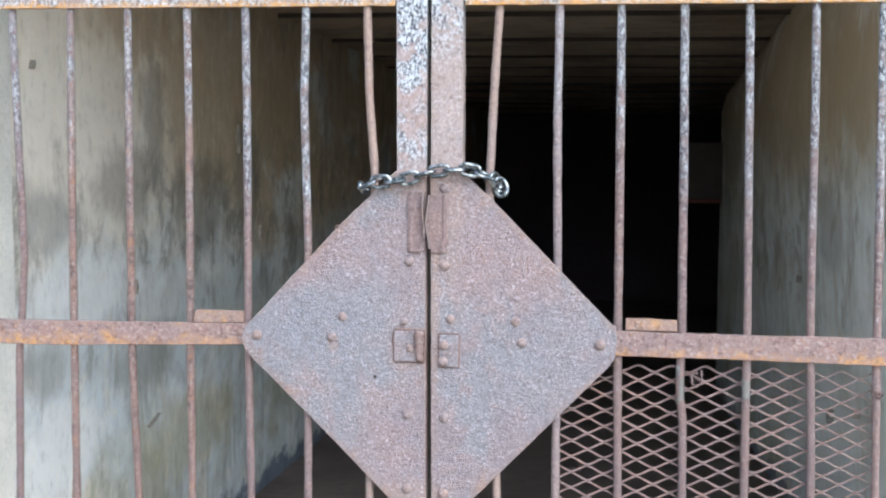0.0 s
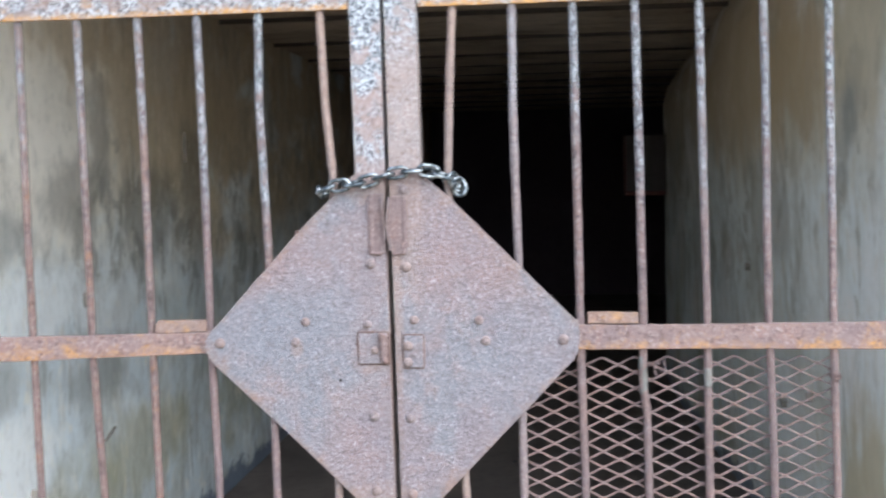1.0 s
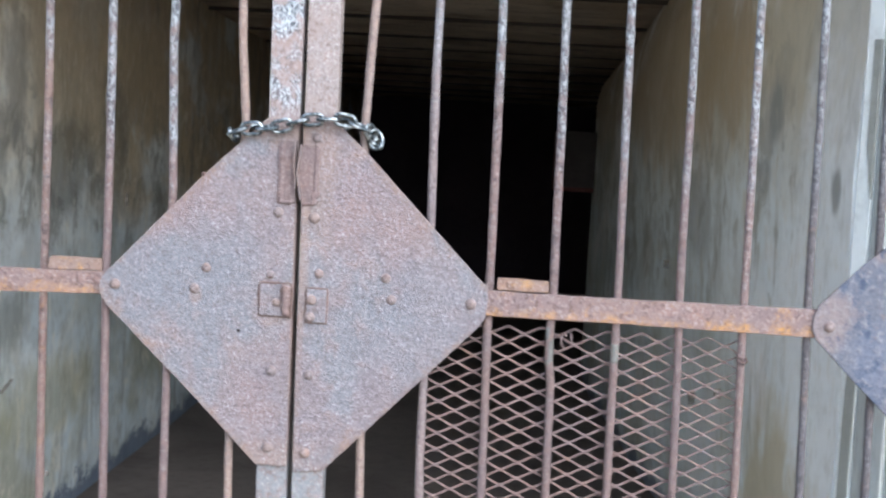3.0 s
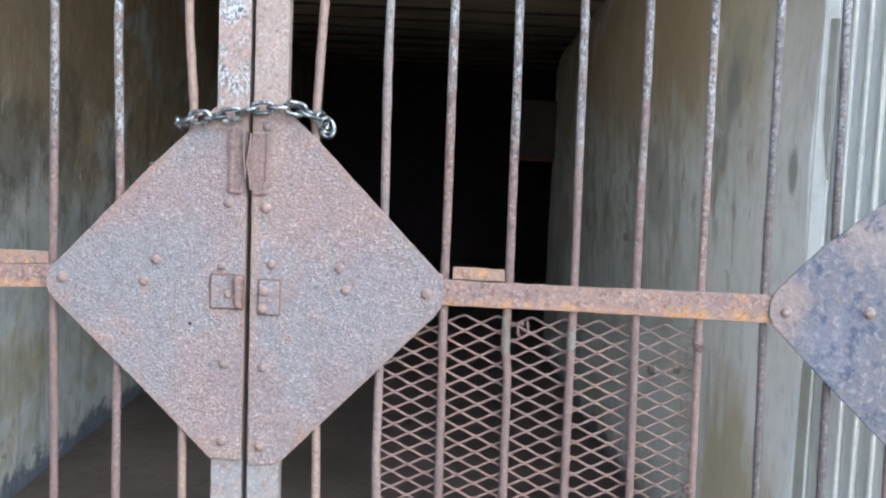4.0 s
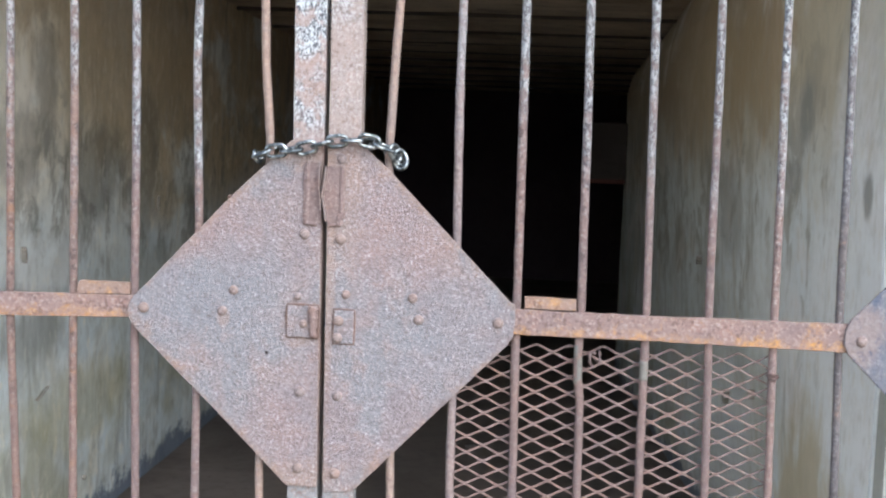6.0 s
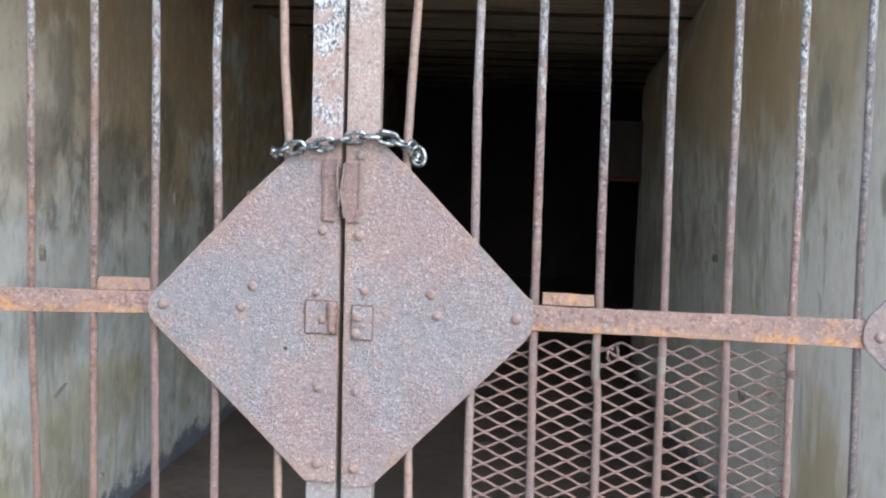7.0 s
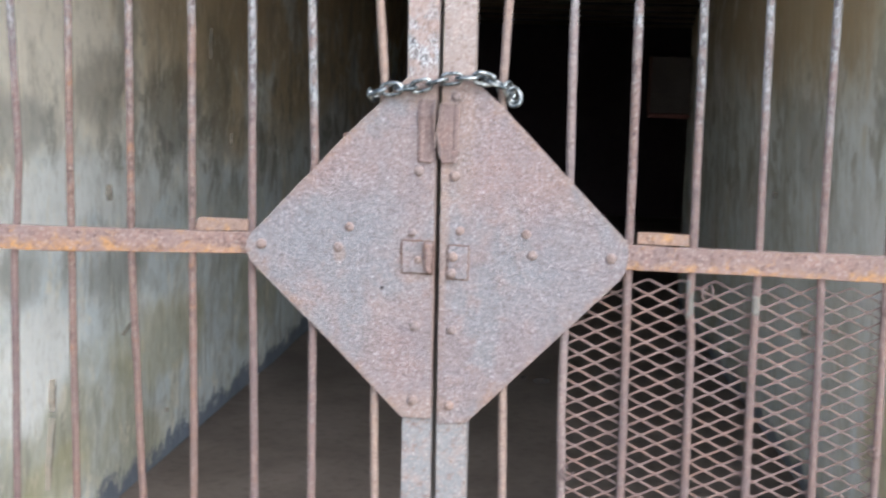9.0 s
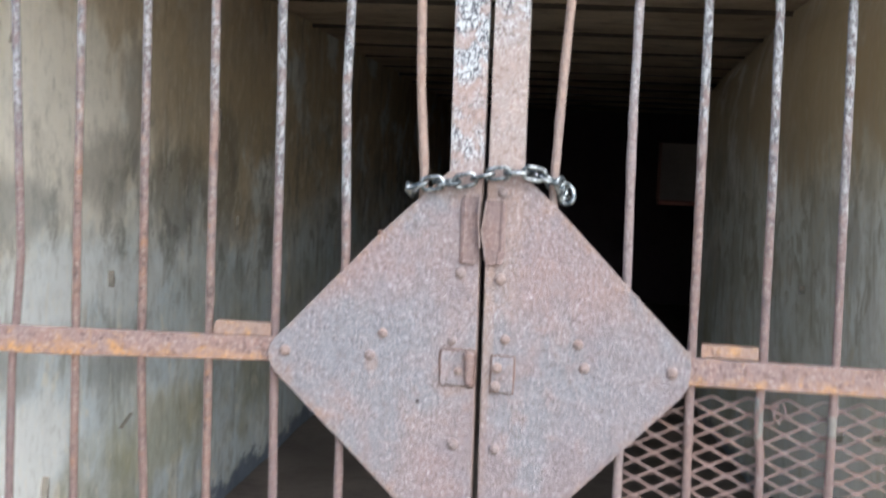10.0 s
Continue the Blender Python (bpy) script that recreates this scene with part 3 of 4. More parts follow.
upright("bare_patch", 0.020, 0.036, 0.0, 0.0065, M_BARE, "bare grey patch", 1.36, 1.66, 0.016)
upright("bare_patch", 0.014, 0.036, 0.0, 0.0065, M_BARE, "bare grey patch", FLOOR, 1.09, -0.020)
s = 0.038
rng = random.Random(7)
while s < run - 0.06:
    w = rng.uniform(0.028, 0.040)
    upright("board", s, s + w, 0.03, rng.uniform(-0.004, 0.002), M_BOARD_PALE if rng.random() < 0.5 else M_BOARD)
    upright("bead", s + w + 0.0005, s + w + 0.0055, 0.03, 0.008, M_BEAD, "white painted bead")
    s += w + 0.006
plain("wall_reveal", 1.63, 1.90, 0.303, 0.465, -0.117, 2.4, M_FACADE)
plain("wall_reveal_end", 1.902, 1.96, 0.47, 0.75, -0.117, 2.4, M_FACADE)


# ---- the gate ----
Y_PLATE, Y_STILE, Y_RAIL, Y_BAR = -0.012, -0.006, -0.007, 0.004
TOP, LOW = 2.30, FLOOR + 0.03
leaf_left = empty("gate_leaf", (-0.25, 0, LOW), "closed rusted iron bar gate leaf with half a lock plate", "gate", "gate leaves")
leaf_right = empty("gate_leaf", (0.87, 0, LOW), "closed rusted iron bar gate leaf with mesh and two half plates", "gate", "gate leaves")


def local(ob, leaf):
    """Puts a part that was built in the world's places under its leaf."""
    ob.parent = leaf
    ob.matrix_parent_inverse = Matrix.Translation(leaf.location).inverted()
    return ob


def bar(leaf, table, seed, material=None):
    path = []
    count = 120
    for k in range(count + 1):
        z = LOW + (TOP - LOW) * k / count
        x = spread(table, z) - 0.0005 + 0.0012 * noise.noise((seed * 3.1, z * 4, 0)) + 0.0003 * noise.noise((seed, z * 22, 2))
        path.append((x, Y_BAR + 0.001 * noise.noise((seed, z * 4, 9)), z))
    bm = bmesh.new()
    tube(bm, path, 0.0067, 10, uneven=0.12, seed=seed)
    return local(part("bar", bm, material or M_BAR, smooth=True), leaf)


LEFT_BARS = [
    [(0.70, -0.405), (1.12, -0.403), (1.19, -0.397), (1.28, -0.393), (1.70, -0.411)],
    [(0.71, -0.298), (1.18, -0.304), (1.70, -0.307)],
    [(0.72, -0.181), (1.12, -0.199), (1.18, -0.201), (1.70, -0.205)],
    [(0.72, -0.092), (1.19, -0.096), (1.70, -0.101)],
    [(0.73, 0.013), (1.19, 0.004), (1.70, -0.001)],
    [(0.74, 0.110), (1.05, 0.107), (1.31, 0.106), (1.55, 0.098), (1.70, 0.101)],
    [(0.76, 0.217), (0.92, 0.213), (1.20, 0.215), (1.43, 0.218), (1.55, 0.208), (1.70, 0.203)],
]
RIGHT_BARS = [
    [(0.77, 0.429), (0.93, 0.424), (1.20, 0.414), (1.42, 0.405), (1.56, 0.411), (1.69, 0.418)],
    [(0.77, 0.525), (0.91, 0.520), (1.29, 0.517), (1.56, 0.512), (1.70, 0.513)],
    [(0.77, 0.621), (1.19, 0.615), (1.70, 0.610)],
    [(0.78, 0.723), (1.05, 0.719), (1.09, 0.713), (1.19, 0.715), (1.70, 0.708)],
    [(0.79, 0.819), (1.19, 0.815), (1.70, 0.807)],
    [(0.79, 0.923), (1.19, 0.912), (1.70, 0.906)],
    [(0.80, 1.019), (1.19, 1.012), (1.70, 1.005)],
    [(0.86, 1.119), (1.19, 1.110), (1.70, 1.104)],
    [(0.94, 1.219), (1.19, 1.213), (1.70, 1.204)],
    [(0.90, 1.322), (1.19, 1.316), (1.70, 1.305)],
]
for k, rows in enumerate(LEFT_BARS):
    bar(leaf_left, rows, 1.0 + k, M_BAR_TAN if k == 6 else M_BAR_ORANGE if k in (1, 2, 3) else None)
for k in range(1, 4):
    bar(leaf_left, [(0.7, -0.405 - 0.1016 * k), (1.7, -0.409 - 0.1016 * k)], 40.0 + k)
for k, rows in enumerate(RIGHT_BARS):
    bar(leaf_right, rows, 20.0 + k, M_BAR_TAN if k == 0 else M_BAR_MAUVE if k == 1 else M_BAR_DARK if k in (7, 8) else None)


def plate(leaf, name, outline, y, thick, material, label="", seed=0.0, uneven=0.0007):
    return local(part(name, slab(wavy(outline, 0.018, uneven, seed), y, y + thick), material, label=label), leaf)


# stiles at the seam, rails, lugs
plate(leaf_left, "stile", [(0.246, TOP), (0.2965, TOP), (0.302, 1.666), (0.3045, 1.3), (0.307, 1.05), (0.3105, 0.78), (0.320, LOW), (0.269, LOW), (0.262, 0.777), (0.258, 1.2), (0.252, 1.666)], Y_STILE, 0.034, M_STILE, "mottled grey and rust stile", 1)
plate(leaf_right, "stile", [(0.304, TOP), (0.356, TOP), (0.360, 1.666), (0.364, 1.2), (0.369, 0.78), (0.377, LOW), (0.327, LOW), (0.3195, 0.78), (0.315, 1.05), (0.312, 1.3), (0.309, 1.666)], Y_STILE - 0.001, 0.034, M_STILE_WORN, "mottled grey and rust stile", 2)
plate(leaf_left, "rail", [(-0.80, 1.739), (0.2495, 1.7385), (0.2500, 1.7015), (-0.80, 1.702)], Y_RAIL, 0.010, M_TOP_RAIL, "flaked top rail", 3, 0.0012)
plate(leaf_right, "rail", [(0.3625, 1.7385), (1.44, 1.738), (1.44, 1.701), (0.3625, 1.7015)], Y_RAIL, 0.010, M_TOP_RAIL, "flaked top rail", 4, 0.0012)
plate(leaf_left, "rail", [(-0.80, 1.175), (-0.34, 1.176), (0.012, 1.1815), (0.012, 1.1465), (-0.34, 1.1345), (-0.80, 1.133)], Y_RAIL, 0.010, M_RAIL, "orange rusted middle rail", 5, 0.0012)
plate(leaf_right, "rail", [(0.596, 1.188), (0.80, 1.187), (1.13, 1.189), (1.13, 1.145), (0.80, 1.148), (0.596, 1.148)], Y_RAIL, 0.010, M_RAIL, "orange rusted middle rail", 6, 0.0012)
plate(leaf_left, "rail_lug", [(-0.086, 1.199), (-0.082, 1.2020), (-0.002, 1.2020), (-0.001, 1.1822), (-0.090, 1.1800)], Y_RAIL + 0.002, 0.008, M_LUG, "orange rusted lug", 7, 0.0012)
plate(leaf_right, "rail_lug", [(0.626, 1.2085), (0.706, 1.2075), (0.707, 1.1888), (0.626, 1.1892)], Y_RAIL + 0.002, 0.008, M_LUG, "orange rusted lug", 8, 0.0012)

# lock plates: a diamond cut in two along the seam, and half of the next one
HALF_LEFT = [(0.303, 1.437), (0.254, 1.437), (0.159, 1.345), (0.006, 1.180), (0.000, 1.170), (-0.003, 1.157), (0.001, 1.143), (0.010, 1.130), (0.161, 0.987), (0.259, 0.8895), (0.309, 0.8895), (0.306, 1.05), (0.3035, 1.3)]
HALF_RIGHT = [(0.3105, 1.437), (0.350, 1.437), (0.372, 1.428), (0.408, 1.3965), (0.529, 1.274), (0.604, 1.199), (0.611, 1.196), (0.613, 1.172), (0.610, 1.144), (0.601, 1.130), (0.533, 1.059), (0.367, 0.886), (0.3195, 0.882), (0.316, 1.05), (0.313, 1.3)]
HALF_NEXT = [(1.424, 1.470), (1.385, 1.455), (1.276, 1.337), (1.191, 1.268), (1.123, 1.196), (1.116, 1.180), (1.115, 1.157), (1.122, 1.142), (1.188, 1.077), (1.300, 0.972), (1.390, 0.885), (1.432, 0.885)]
plate(leaf_left, "lock_plate", HALF_LEFT, Y_PLATE, 0.0055, M_PLATE, "pitted mauve rusted half plate", 11)
plate(leaf_right, "lock_plate", HALF_RIGHT, Y_PLATE, 0.0055, M_PLATE, "pitted mauve rusted half plate", 12)
plate(leaf_right, "lock_plate", HALF_NEXT, Y_PLATE, 0.0055, M_PLATE_BLUE, "bluish grey rusted half plate", 13)
plate(leaf_right, "stile", [(1.385, TOP), (1.432, TOP), (1.440, LOW), (1.393, LOW)], Y_STILE, 0.034, M_STILE, "mottled grey and rust stile", 14)


def rivet_mesh(radius, height, seed):
    bm = bmesh.new()
    sides, rings = 14, 4
    loops = []
    for k in range(rings):
        a = math.pi / 2 * k / rings
        r, h = radius * math.cos(a) ** 0.8, height * math.sin(a) ** 0.9
        loops.append([bm.verts.new((r * math.cos(t) * (1 + 0.07 * noise.noise((math.cos(t) * 2, math.sin(t) * 2, seed))), -h, r * math.sin(t))) for t in (2 * math.pi * i / sides for i in range(sides))])
    top = bm.verts.new((0, -height, 0))
    for one, two in zip(loops, loops[1:]):
        for i in range(sides):
            bm.faces.new((one[i], one[(i + 1) % sides], two[(i + 1) % sides], two[i]))
    for i in range(sides):
        bm.faces.new((loops[-1][i], loops[-1][(i + 1) % sides], top))
    for f in bm.faces:
        f.smooth = True
    bmesh.ops.recalc_face_normals(bm, faces=bm.faces)
    mesh = bpy.data.meshes.new("rivet")
    bm.to_mesh(mesh)
    bm.free()
    mesh.materials.append(M_RIVET)
    return mesh


RIVETS = [rivet_mesh(0.0088, 0.0062, k) for k in range(3)]


def rivet(leaf, x, z, size=1.0, y=Y_PLATE):
    ob = new("rivet", RIVETS[int(x * 1000) % 3])
    ob.location, ob.scale = (x, y + 0.0005, z), (size, size, size)
    ob.rotation_euler = (0, x * 50, 0)
    return local(ob, leaf)


for x, z, size in ((0.0235, 1.164, 1), (0.150, 1.1645, 0.95), (0.168, 1.198, 0.9), (0.278, 1.2915, 0.95), (0.270, 1.193, 0.8), (0.2775, 1.0415, 1), (0.2775, 0.9185, 1)):
    rivet(leaf_left, x, z, size)
for x, z, size in ((0.335, 1.2855, 1), (0.3335, 1.4105, 0.9), (0.3465, 1.199, 0.85), (0.4515, 1.198, 0.9), (0.462, 1.1645, 0.95), (0.5865, 1.1655, 1), (0.3375, 1.038, 0.95), (0.3375, 0.913, 1)):
    rivet(leaf_right, x, z, size)
for x, z, size in ((1.141, 1.164, 1), (1.268, 1.169, 1.1), (1.36, 1.30, 1), (1.36, 1.04, 1)):
    rivet(leaf_right, x, z, size)
# a near-black plug on the plate stands in for a hole's shade
bm = bmesh.new()
tube(bm, [(0.2232, Y_PLATE - 0.0006, 1.1015), (0.2232, Y_PLATE + 0.003, 1.1015)], 0.0028, 9)
local(part("hole_plug", bm, M_DARK, label="small near-black plug coloured as a shaded hole"), leaf_left)


def strip(leaf, name, rows, material, label=""):
    """A thin piece of sheet from cross-sections (x, y) at rising heights."""
    bm = bmesh.new()
    loops = [[bm.verts.new((x, y, z)) for x, y in prof] for z, prof in rows]
    m = len(loops[0])
    for a, b in zip(loops, loops[1:]):
        for i in range(m):
            bm.faces.new((a[i], a[(i + 1) % m], b[(i + 1) % m], b[i]))
    bm.faces.new(loops[0][::-1])
    bm.faces.new(loops[-1])
    return local(part(name, bm, material, label=label), leaf)


def hasp(leaf, x_out, z0, z1, seed, toward, lip_table, lip_low):
    """A welded angle beside the seam: a flat with a rolled outer edge, and a thin crumpled lip that stands out at the seam."""
    flat_rows, lip_rows = [], []
    for k in range(31):
        z = z0 + (z1 - z0) * k / 30
        ragged = 0.0012 * noise.noise((seed + 2, z * 70, 1))
        dip = 0.0007 * noise.noise((seed, z * 60, 8))
        face = Y_PLATE - 0.0026 - dip
        o = x_out + ragged
        x = spread(lip_table, z) + 0.0005 * noise.noise((seed, z * 90, 3))
        flat_rows.append((z, [(o, Y_PLATE + 0.0005), (o, face - 0.0014), (o + toward * 0.0022, face - 0.0024), (o + toward * 0.0050, face - 0.0016), (o + toward * 0.0062, face), (x - toward * 0.0012, face + 0.0006), (x - toward * 0.0012, Y_PLATE + 0.0005)]))
        if z >= lip_low:
            out = Y_PLATE - 0.0135 - 0.0018 * noise.noise((seed + 6, z * 45, 5))
            lip_rows.append((z, [(x - toward * 0.0011, face + 0.002), (x - toward * 0.0010, out), (x + toward * 0.0008, out), (x + toward * 0.0009, face + 0.002)]))
    # darker flat, paler lip: shade and edge highlight put into the two rusts
    strip(leaf, "hasp", flat_rows, M_FITTING, "rusted hasp angle")
    strip(leaf, "hasp_lip", lip_rows, M_RIVET, "crumpled thin lip of the hasp")


hasp(leaf_left, 0.278, 1.308, 1.404, 1.0, 1, [(1.318, 0.3045), (1.345, 0.3035), (1.370, 0.3005), (1.404, 0.3015)], 1.330)
hasp(leaf_right, 0.3375, 1.307, 1.399, 4.0, -1, [(1.307, 0.3130), (1.330, 0.3105), (1.352, 0.3055), (1.372, 0.3085), (1.399, 0.3110)], 1.311)
# torn foot of the right-hand angle
plate(leaf_right, "torn_tab", [(0.3290, 1.3245), (0.3425, 1.3275), (0.3405, 1.3180), (0.3365, 1.3150), (0.3360, 1.3060), (0.3285, 1.3065)], Y_PLATE - 0.0065, 0.007, M_FITTING, "torn bent foot of the hasp", 41, 0.0015)


def weld(leaf, outline, seed, closed=True, thick=0.0027, material=M_WELD):
    """A lumpy weld bead along an outline on the plate."""
    pts = wavy(outline, 0.004, 0.0012, seed)
    if not closed:
        pts = pts[:pts.index(outline[-1]) + 1]
    bm = bmesh.new()
    tube(bm, [(x, Y_PLATE - 0.0005, z) for x, z in pts], thick, 6, closed, 0.5, seed)
    return local(part("weld_bead", bm, material, smooth=True), leaf)


def keeper(leaf, x0, x1, z0, z1, seed):
    o = [(x0, z1), (x1, z1), (x1, z0), (x0, z0)]
    plate(leaf, "keeper_plate", o, Y_PLATE - 0.0035, 0.0045, M_PLATE, "small welded keeper plate", seed, 0.001)
    weld(leaf, o, seed)


keeper(leaf_left, 0.2550, 0.3030, 1.1285, 1.1795, 21)
keeper(leaf_right, 0.329, 0.3605, 1.1215, 1.1745, 22)
rivet(leaf_right, 0.3362, 1.1575, 0.95, Y_PLATE - 0.0035)
rivet(leaf_right, 0.3352, 1.1305, 0.95, Y_PLATE - 0.0035)
rivet(leaf_left, 0.281, 1.150, 0.75, Y_PLATE - 0.0035)
bm = bmesh.new()
tube(bm, [(0.2965 + 0.001 * math.sin(k * 1.7), Y_PLATE - 0.006, 1.131 + 0.0465 * k / 12) for k in range(13)], 0.0070, 10, False, 0.35, 3.0)
local(part("keeper_knuckle", bm, M_FITTING, label="rusted knuckle on the keeper", smooth=True), leaf_left)
weld(leaf_left, [(0.277, 1.402), (0.278, 1.309), (0.296, 1.307)], 31, False, 0.0032, M_FITTING)
weld(leaf_right, [(0.336, 1.395), (0.336, 1.309), (0.316, 1.3065)], 32, False, 0.0034, M_FITTING)
weld(leaf_left, [(0.155, 1.343), (0.160, 1.348)], 33, False)

# paint left on two bars
for x, z0, z1 in ((0.7135, 1.075, 1.135), (0.8155, 1.085, 1.115)):
    bm = bmesh.new()
    tube(bm, [(x + (1.1 - z0 - (z1 - z0) * k / 8) * 0.02, Y_BAR, z0 + (z1 - z0) * k / 8) for k in range(9)], 0.0068, 10, False, 0.12, x)
    local(part("paint_patch", bm, M_TEAL, label="pale teal paint left on a bar", smooth=True), leaf_right)

# wire mesh behind the bars: each zigzag strand is a part
panel = empty("mesh_panel", (0.76, 0.016, 0.45), "rusted expanded steel mesh wired behind the gate bars", "mesh panel")
PITCH_X, PITCH_Z, X0, X1, Z_TOP = 0.0525, 0.0256, 0.517, 1.018, 1.132
rows_count = 27
for r in range(rows_count * 2):
    # neighbouring zigzags are mirrored, so that they meet at the knots
    bm = bmesh.new()
    zc = Z_TOP - PITCH_Z / 4 - r * PITCH_Z / 2
    up = 1 if r % 2 == 0 else -1
    pts = []
    steps = int((X1 - X0) / (PITCH_X / 2))
    for k in range(steps * 4 + 1):
        u = k / 4
        x = X0 + u * PITCH_X / 2
        f = u % 2
        tri = 1 - 2 * abs(f - 1)
        tri = max(-0.86, min(0.86, tri * 1.05))
        z = zc + up * tri * PITCH_Z / 4 + 0.0012 * noise.noise((x * 9, zc * 11, 0)) + 0.006 * noise.noise((x * 3.0, zc * 2.4, 4))
        if r == 0:
            z += 0.004 * noise.noise((x * 22, 3, 0))
        y = 0.0165 + 0.004 * noise.noise((x * 4, zc * 5, 2)) + 0.0012 * tri * up
        pts.append((x + 0.001 * noise.noise((x * 30, zc * 30, 1)), y, z))
    two = 0.0013
    rings = []
    for x, y, z in pts:
        # the strands are worn thinner towards the outer bar
        one = 0.00155 - 0.00045 * min(1.0, max(0.0, (x - 0.88) / 0.06))
        rings.append([bm.verts.new((x - 0.76, y - 0.016 + dy, z - 0.45 + dz)) for dy, dz in ((-two, -one), (-two * 0.4, one), (two, one), (two * 0.4, -one))])
    for a, b in zip(rings, rings[1:]):
        for i in range(4):
            bm.faces.new((a[i], a[(i + 1) % 4], b[(i + 1) % 4], b[i]))
    bm.faces.new(rings[0][::-1])
    bm.faces.new(rings[-1])
    part("strand", bm, M_MESH, panel)


# ---- chain round both stiles and the two nearest bars ----
def link_mesh():
    bm = bmesh.new()
    half, r, wire = 0.0072, 0.0090, 0.0031
    path = []
    for k in range(9):
        a = -math.pi / 2 + math.pi * k / 8
        path.append((half + r * math.cos(a), r * math.sin(a), 0))
    for k in range(9):
        a = math.pi / 2 + math.pi * k / 8
        path.append((-half + r * math.cos(a), r * math.sin(a), 0))
    tube(bm, path, wire, 8, True)
    for f in bm.faces:
        f.smooth = True
    bmesh.ops.recalc_face_normals(bm, faces=bm.faces)
    mesh = bpy.data.meshes.new("chain_link")
    bm.to_mesh(mesh)
    bm.free()
    mesh.materials.append(M_CHAIN)
    return mesh


chain = empty("chain", (0.315, -0.02, 1.43), "galvanised steel chain wrapped round the gate stiles", "chain")
LINK = link_mesh()
loop = [(0.199, 0.006, 1.408), (0.201, -0.014, 1.411), (0.222, -0.024, 1.418), (0.272, -0.026, 1.424), (0.322, -0.027, 1.437), (0.372, -0.026, 1.440), (0.396, -0.020, 1.433), (0.414, -0.010, 1.425), (0.419, 0.010, 1.411), (0.402, 0.034, 1.428), (0.36, 0.043, 1.436), (0.30, 0.045, 1.434), (0.24, 0.042, 1.424), (0.208, 0.028, 1.408)]
fine = []
for k in range(len(loop)):
    p0, p1, p2, p3 = (Vector(loop[(k + d) % len(loop)]) for d in (-1, 0, 1, 2))
    for i in range(20):
        u = i / 20
        fine.append(0.5 * (2 * p1 + (p2 - p0) * u + (2 * p0 - 5 * p1 + 4 * p2 - p3) * u * u + (3 * p1 - p0 - 3 * p2 + p3) * u ** 3))
lengths = [0.0]
for k in range(len(fine)):
    lengths.append(lengths[-1] + (fine[(k + 1) % len(fine)] - fine[k]).length)
count = 2 * round(lengths[-1] / 0.0248 / 2)
for k in range(count):
    want = lengths[-1] * (k + 0.35) / count
    i = max(j for j in range(len(fine)) if lengths[j] <= want)
    at, nxt = fine[i], fine[(i + 1) % len(fine)]
    along = (nxt - at).normalized()
    upv = Vector((0, 0, 1))
    outv = along.cross(upv).normalized()
    upv = outv.cross(along)
    tilt = radians(18 if k % 2 == 0 else 100) + 0.2 * math.sin(k * 2.3)
    a, b = upv * math.cos(tilt) + outv * math.sin(tilt), outv * math.cos(tilt) - upv * math.sin(tilt)
    ob = new("chain_link", LINK)
    m = Matrix((along, a, along.cross(a))).transposed().to_4x4()
    ob.parent = chain
    ob.matrix_local = Matrix.Translation(at - Vector(chain.location)) @ m


# the larger ring that closes the chain hangs at the outer bar
bm = bmesh.new()
tube(bm, [(0.0108 * math.cos(2 * math.pi * k / 20), 0.004 * math.sin(4 * math.pi * k / 20), 0.0150 * math.sin(2 * math.pi * k / 20)) for k in range(20)], 0.0031, 8, True)
ring = part("end_ring", bm, M_CHAIN, chain, "larger closing ring", smooth=True)
ring.matrix_local = Matrix.Translation(Vector((0.4235, -0.004, 1.4130)) - Vector(chain.location)) @ pose(0, 0, 0, 0, -12, 12)


# ---- small things ----
def wire_tie(x, z, seed, size):
    rng = random.Random(seed)
    tie = empty("wire_tie", (x, 0.0, z), "twisted rusty wire tie holding the mesh to a bar", "wire", "wire ties")
    for k in range(3):
        bm = bmesh.new()
        pts = []
        a0 = rng.uniform(0, 6.28)
        for i in range(14):
            u = i / 13
            r = size * (0.35 + 0.65 * u)
            a = a0 + u * rng.uniform(2.0, 4.0)
            pts.append((r * math.cos(a), -0.008 + 0.018 * math.sin(u * 5 + k), r * math.sin(a) * 1.1))
        tube(bm, pts, 0.0011, 6)
        part("wire", bm, M_FITTING, tie, smooth=True)


wire_tie(0.738, 1.119, 3, 0.012)
wire_tie(1.008, 1.104, 5, 0.009)
wire_tie(0.533, 0.815, 8, 0.012)
wire_tie(1.008, 0.880, 11, 0.010)

# box on the end of the right wall
cab = empty("wall_box", (1.16, 6.95, 1.25), "dark wooden box with a red lower edge on the wall", "box")
bm = bmesh.new()
box(bm, -0.145, 0.138, -0.12, 0.12, 0.03, 0.43)
bevel(bm, 0.006, 2)
part("body", bm, M_BOX, cab)
bm = bmesh.new()
box(bm, -0.15, 0.138, -0.125, 0.125, 0.0, 0.028)
bevel(bm, 0.004, 1)
part("trim", bm, M_BOX_TRIM, cab, "dull red edge")
bm = bmesh.new()
box(bm, -0.153, -0.1455, -0.124, 0.10, 0.03, 0.43)
bevel(bm, 0.002, 1)
part("trim", bm, M_BOX_TRIM, cab, "dull red edge")


# scars and mould runs in the wall plaster, each a shallow flake of its own
WALL_LEFT = bpy.data.objects["wall_left"]


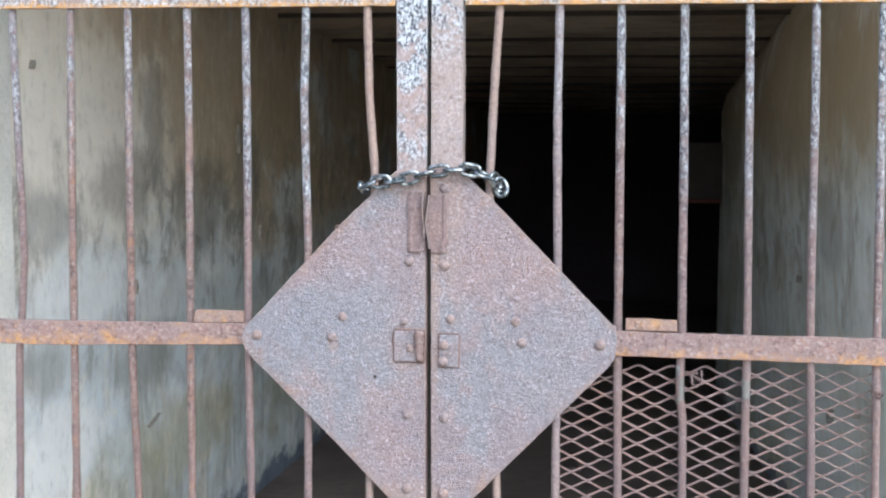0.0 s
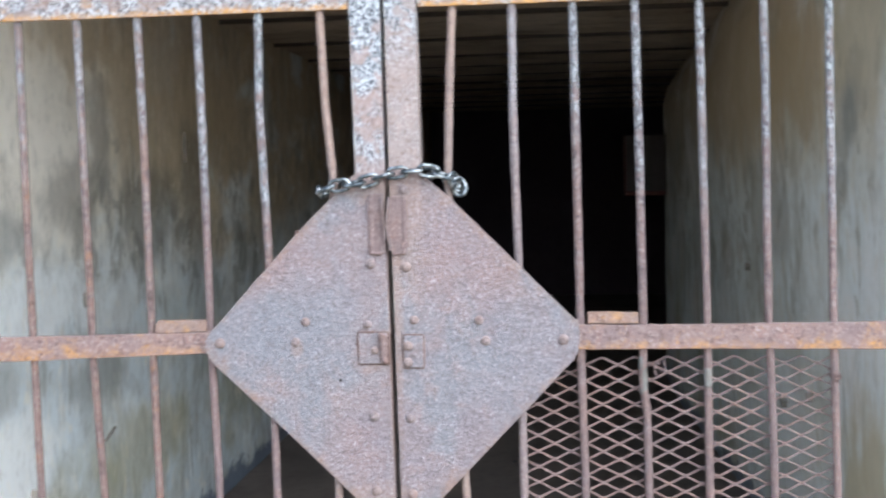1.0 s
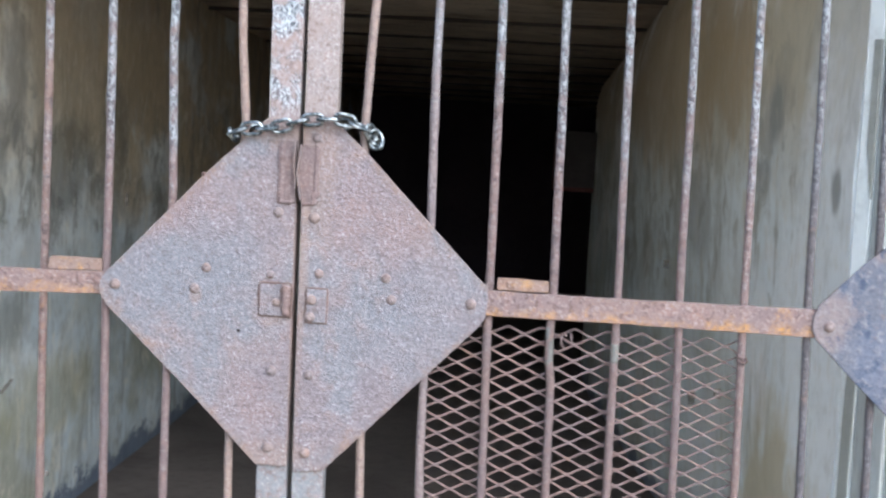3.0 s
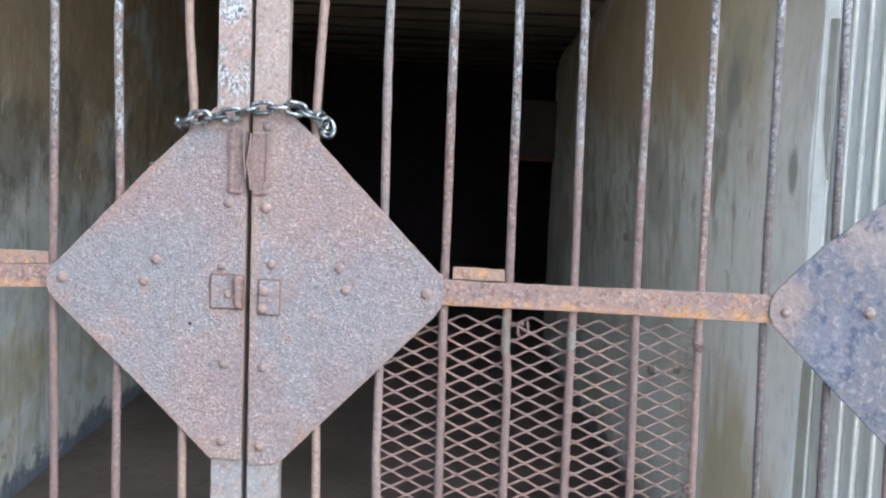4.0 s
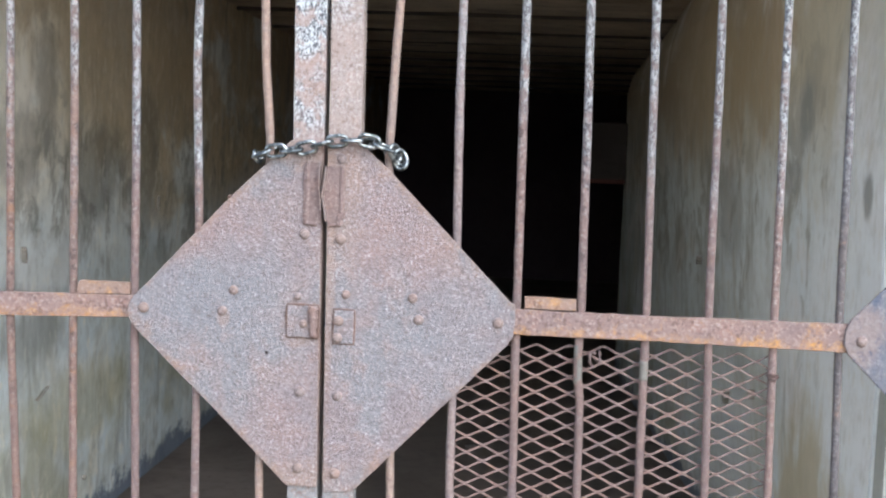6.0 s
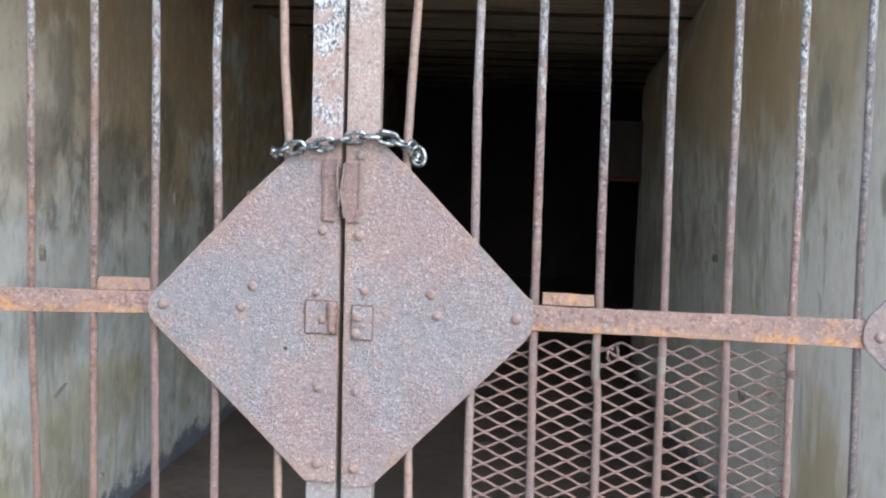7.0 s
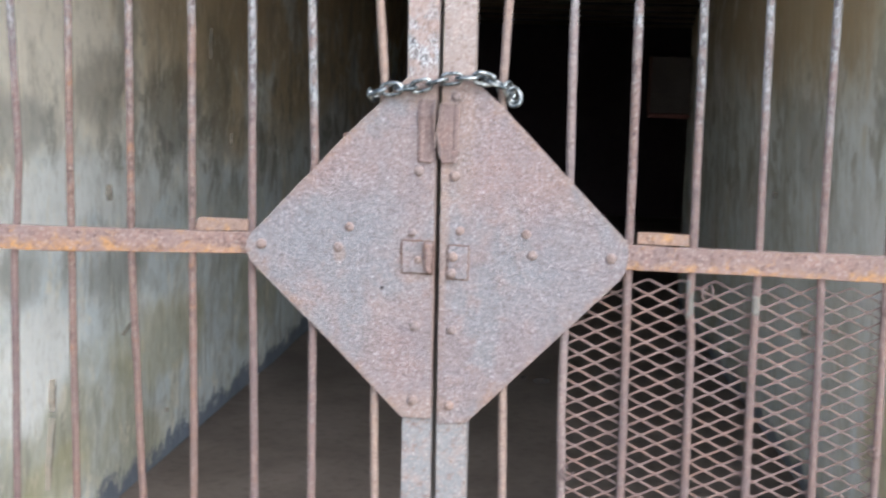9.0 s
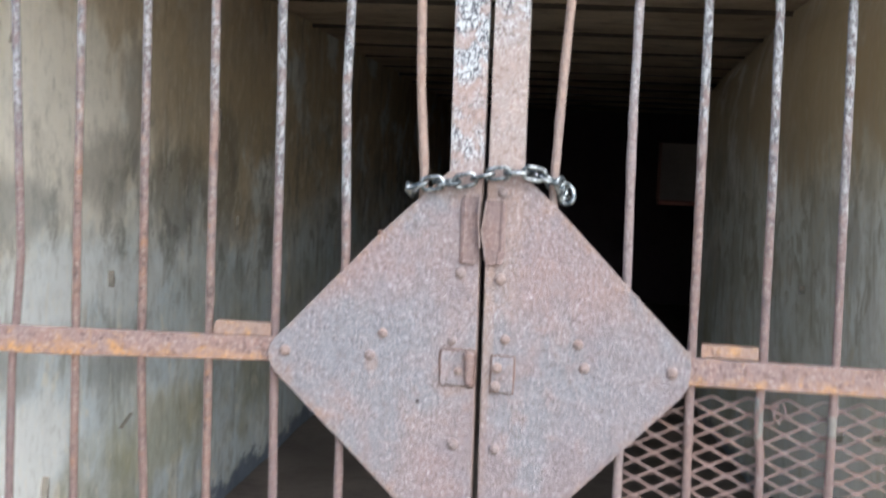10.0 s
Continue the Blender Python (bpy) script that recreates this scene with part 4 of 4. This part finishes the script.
def scar(wall, x, y, z, wide, tall, seed, lean=0.0):
    """A ragged upright scar on a wall along y, a few millimetres proud at most."""
    inward = 1 if wall is WALL_LEFT else -1
    rng = random.Random(seed)
    bm = bmesh.new()
    n = 14
    left, right = [], []
    for k in range(n + 1):
        f = k / n
        w = wide * math.sin(math.pi * min(0.995, max(0.005, f))) * (0.75 + 0.5 * noise.noise((seed * 3.3, f * 5, 2))) / 2
        mid = lean * (f - 0.5) + wide * 0.3 * noise.noise((seed, f * 4, 0))
        left.append((y + mid - w, z + tall * (f - 0.5)))
        right.append((y + mid + w, z + tall * (f - 0.5)))
    ring = left + right[::-1]
    front = [bm.verts.new((x + inward * 0.0165, a, b)) for a, b in ring]
    back = [bm.verts.new((x - inward * 0.004, a, b)) for a, b in ring]
    for k in range(n):
        m = 2 * n + 1
        bm.faces.new((front[k], front[k + 1], front[m - k - 1], front[m - k]))
    for k in range(len(ring)):
        j = (k + 1) % len(ring)
        bm.faces.new((front[k], back[k], back[j], front[j]))
    ob = part("plaster_scar", bm, M_SCAR)
    ob.parent = wall
    return ob


for y, z, wide, tall, seed, lean in (
    (3.20, 1.575, 0.022, 0.13, 1, 0.0), (3.52, 1.15, 0.014, 0.065, 2, 0.0), (2.06, 1.03, 0.018, 0.055, 3, -0.01), (1.33, 1.73, 0.006, 0.026, 4, 0.006),
    (1.59, 0.44, 0.016, 0.10, 6, 0.012), (1.565, 0.26, 0.017, 0.22, 7, 0.04), (2.22, 0.53, 0.012, 0.035, 8, 0.10), (2.64, 0.116, 0.015, 0.02, 10, 0.0)):
    scar(WALL_LEFT, -1.06, y, z, wide, tall, seed, lean)
WALL_RIGHT = bpy.data.objects["wall_right"]
for x, y, z, wide, tall, seed, lean in ((1.315, 2.19, 0.65, 0.05, 0.05, 21, 0.0), (1.303, 1.68, 0.756, 0.014, 0.03, 22, 0.0), (1.30, 2.89, 1.045, 0.02, 0.03, 24, 0.0)):
    scar(WALL_RIGHT, x, y, z, wide, tall, seed, lean)


# debris lying on the passage floor
def rubble(x, y, long, wide, high, seed, turn, label):
    bm = bmesh.new()
    bmesh.ops.create_icosphere(bm, subdivisions=2, radius=1)
    for v in bm.verts:
        k = 1 + 0.35 * noise.noise(v.co * 1.4 + Vector((seed, 0, 0)))
        v.co = Vector((v.co.x * long * k, v.co.y * wide * k, max(-0.6, v.co.z) * high * k))
    low = min(v.co.z for v in bm.verts)
    for v in bm.verts:
        v.co.z -= low
    ob = tagged(part("rubble", bm, M_DEBRIS), label, "rubble", "rubble on the floor")
    ob.matrix_world = pose(x, y, FLOOR + 0.001, 0, 0, turn)


rubble(0.39, 4.25, 0.045, 0.030, 0.014, 1.0, 20, "flat dark lump of rubble on the concrete floor")
rubble(0.30, 4.32, 0.020, 0.016, 0.009, 5.0, 60, "small dark chip of rubble on the concrete floor")
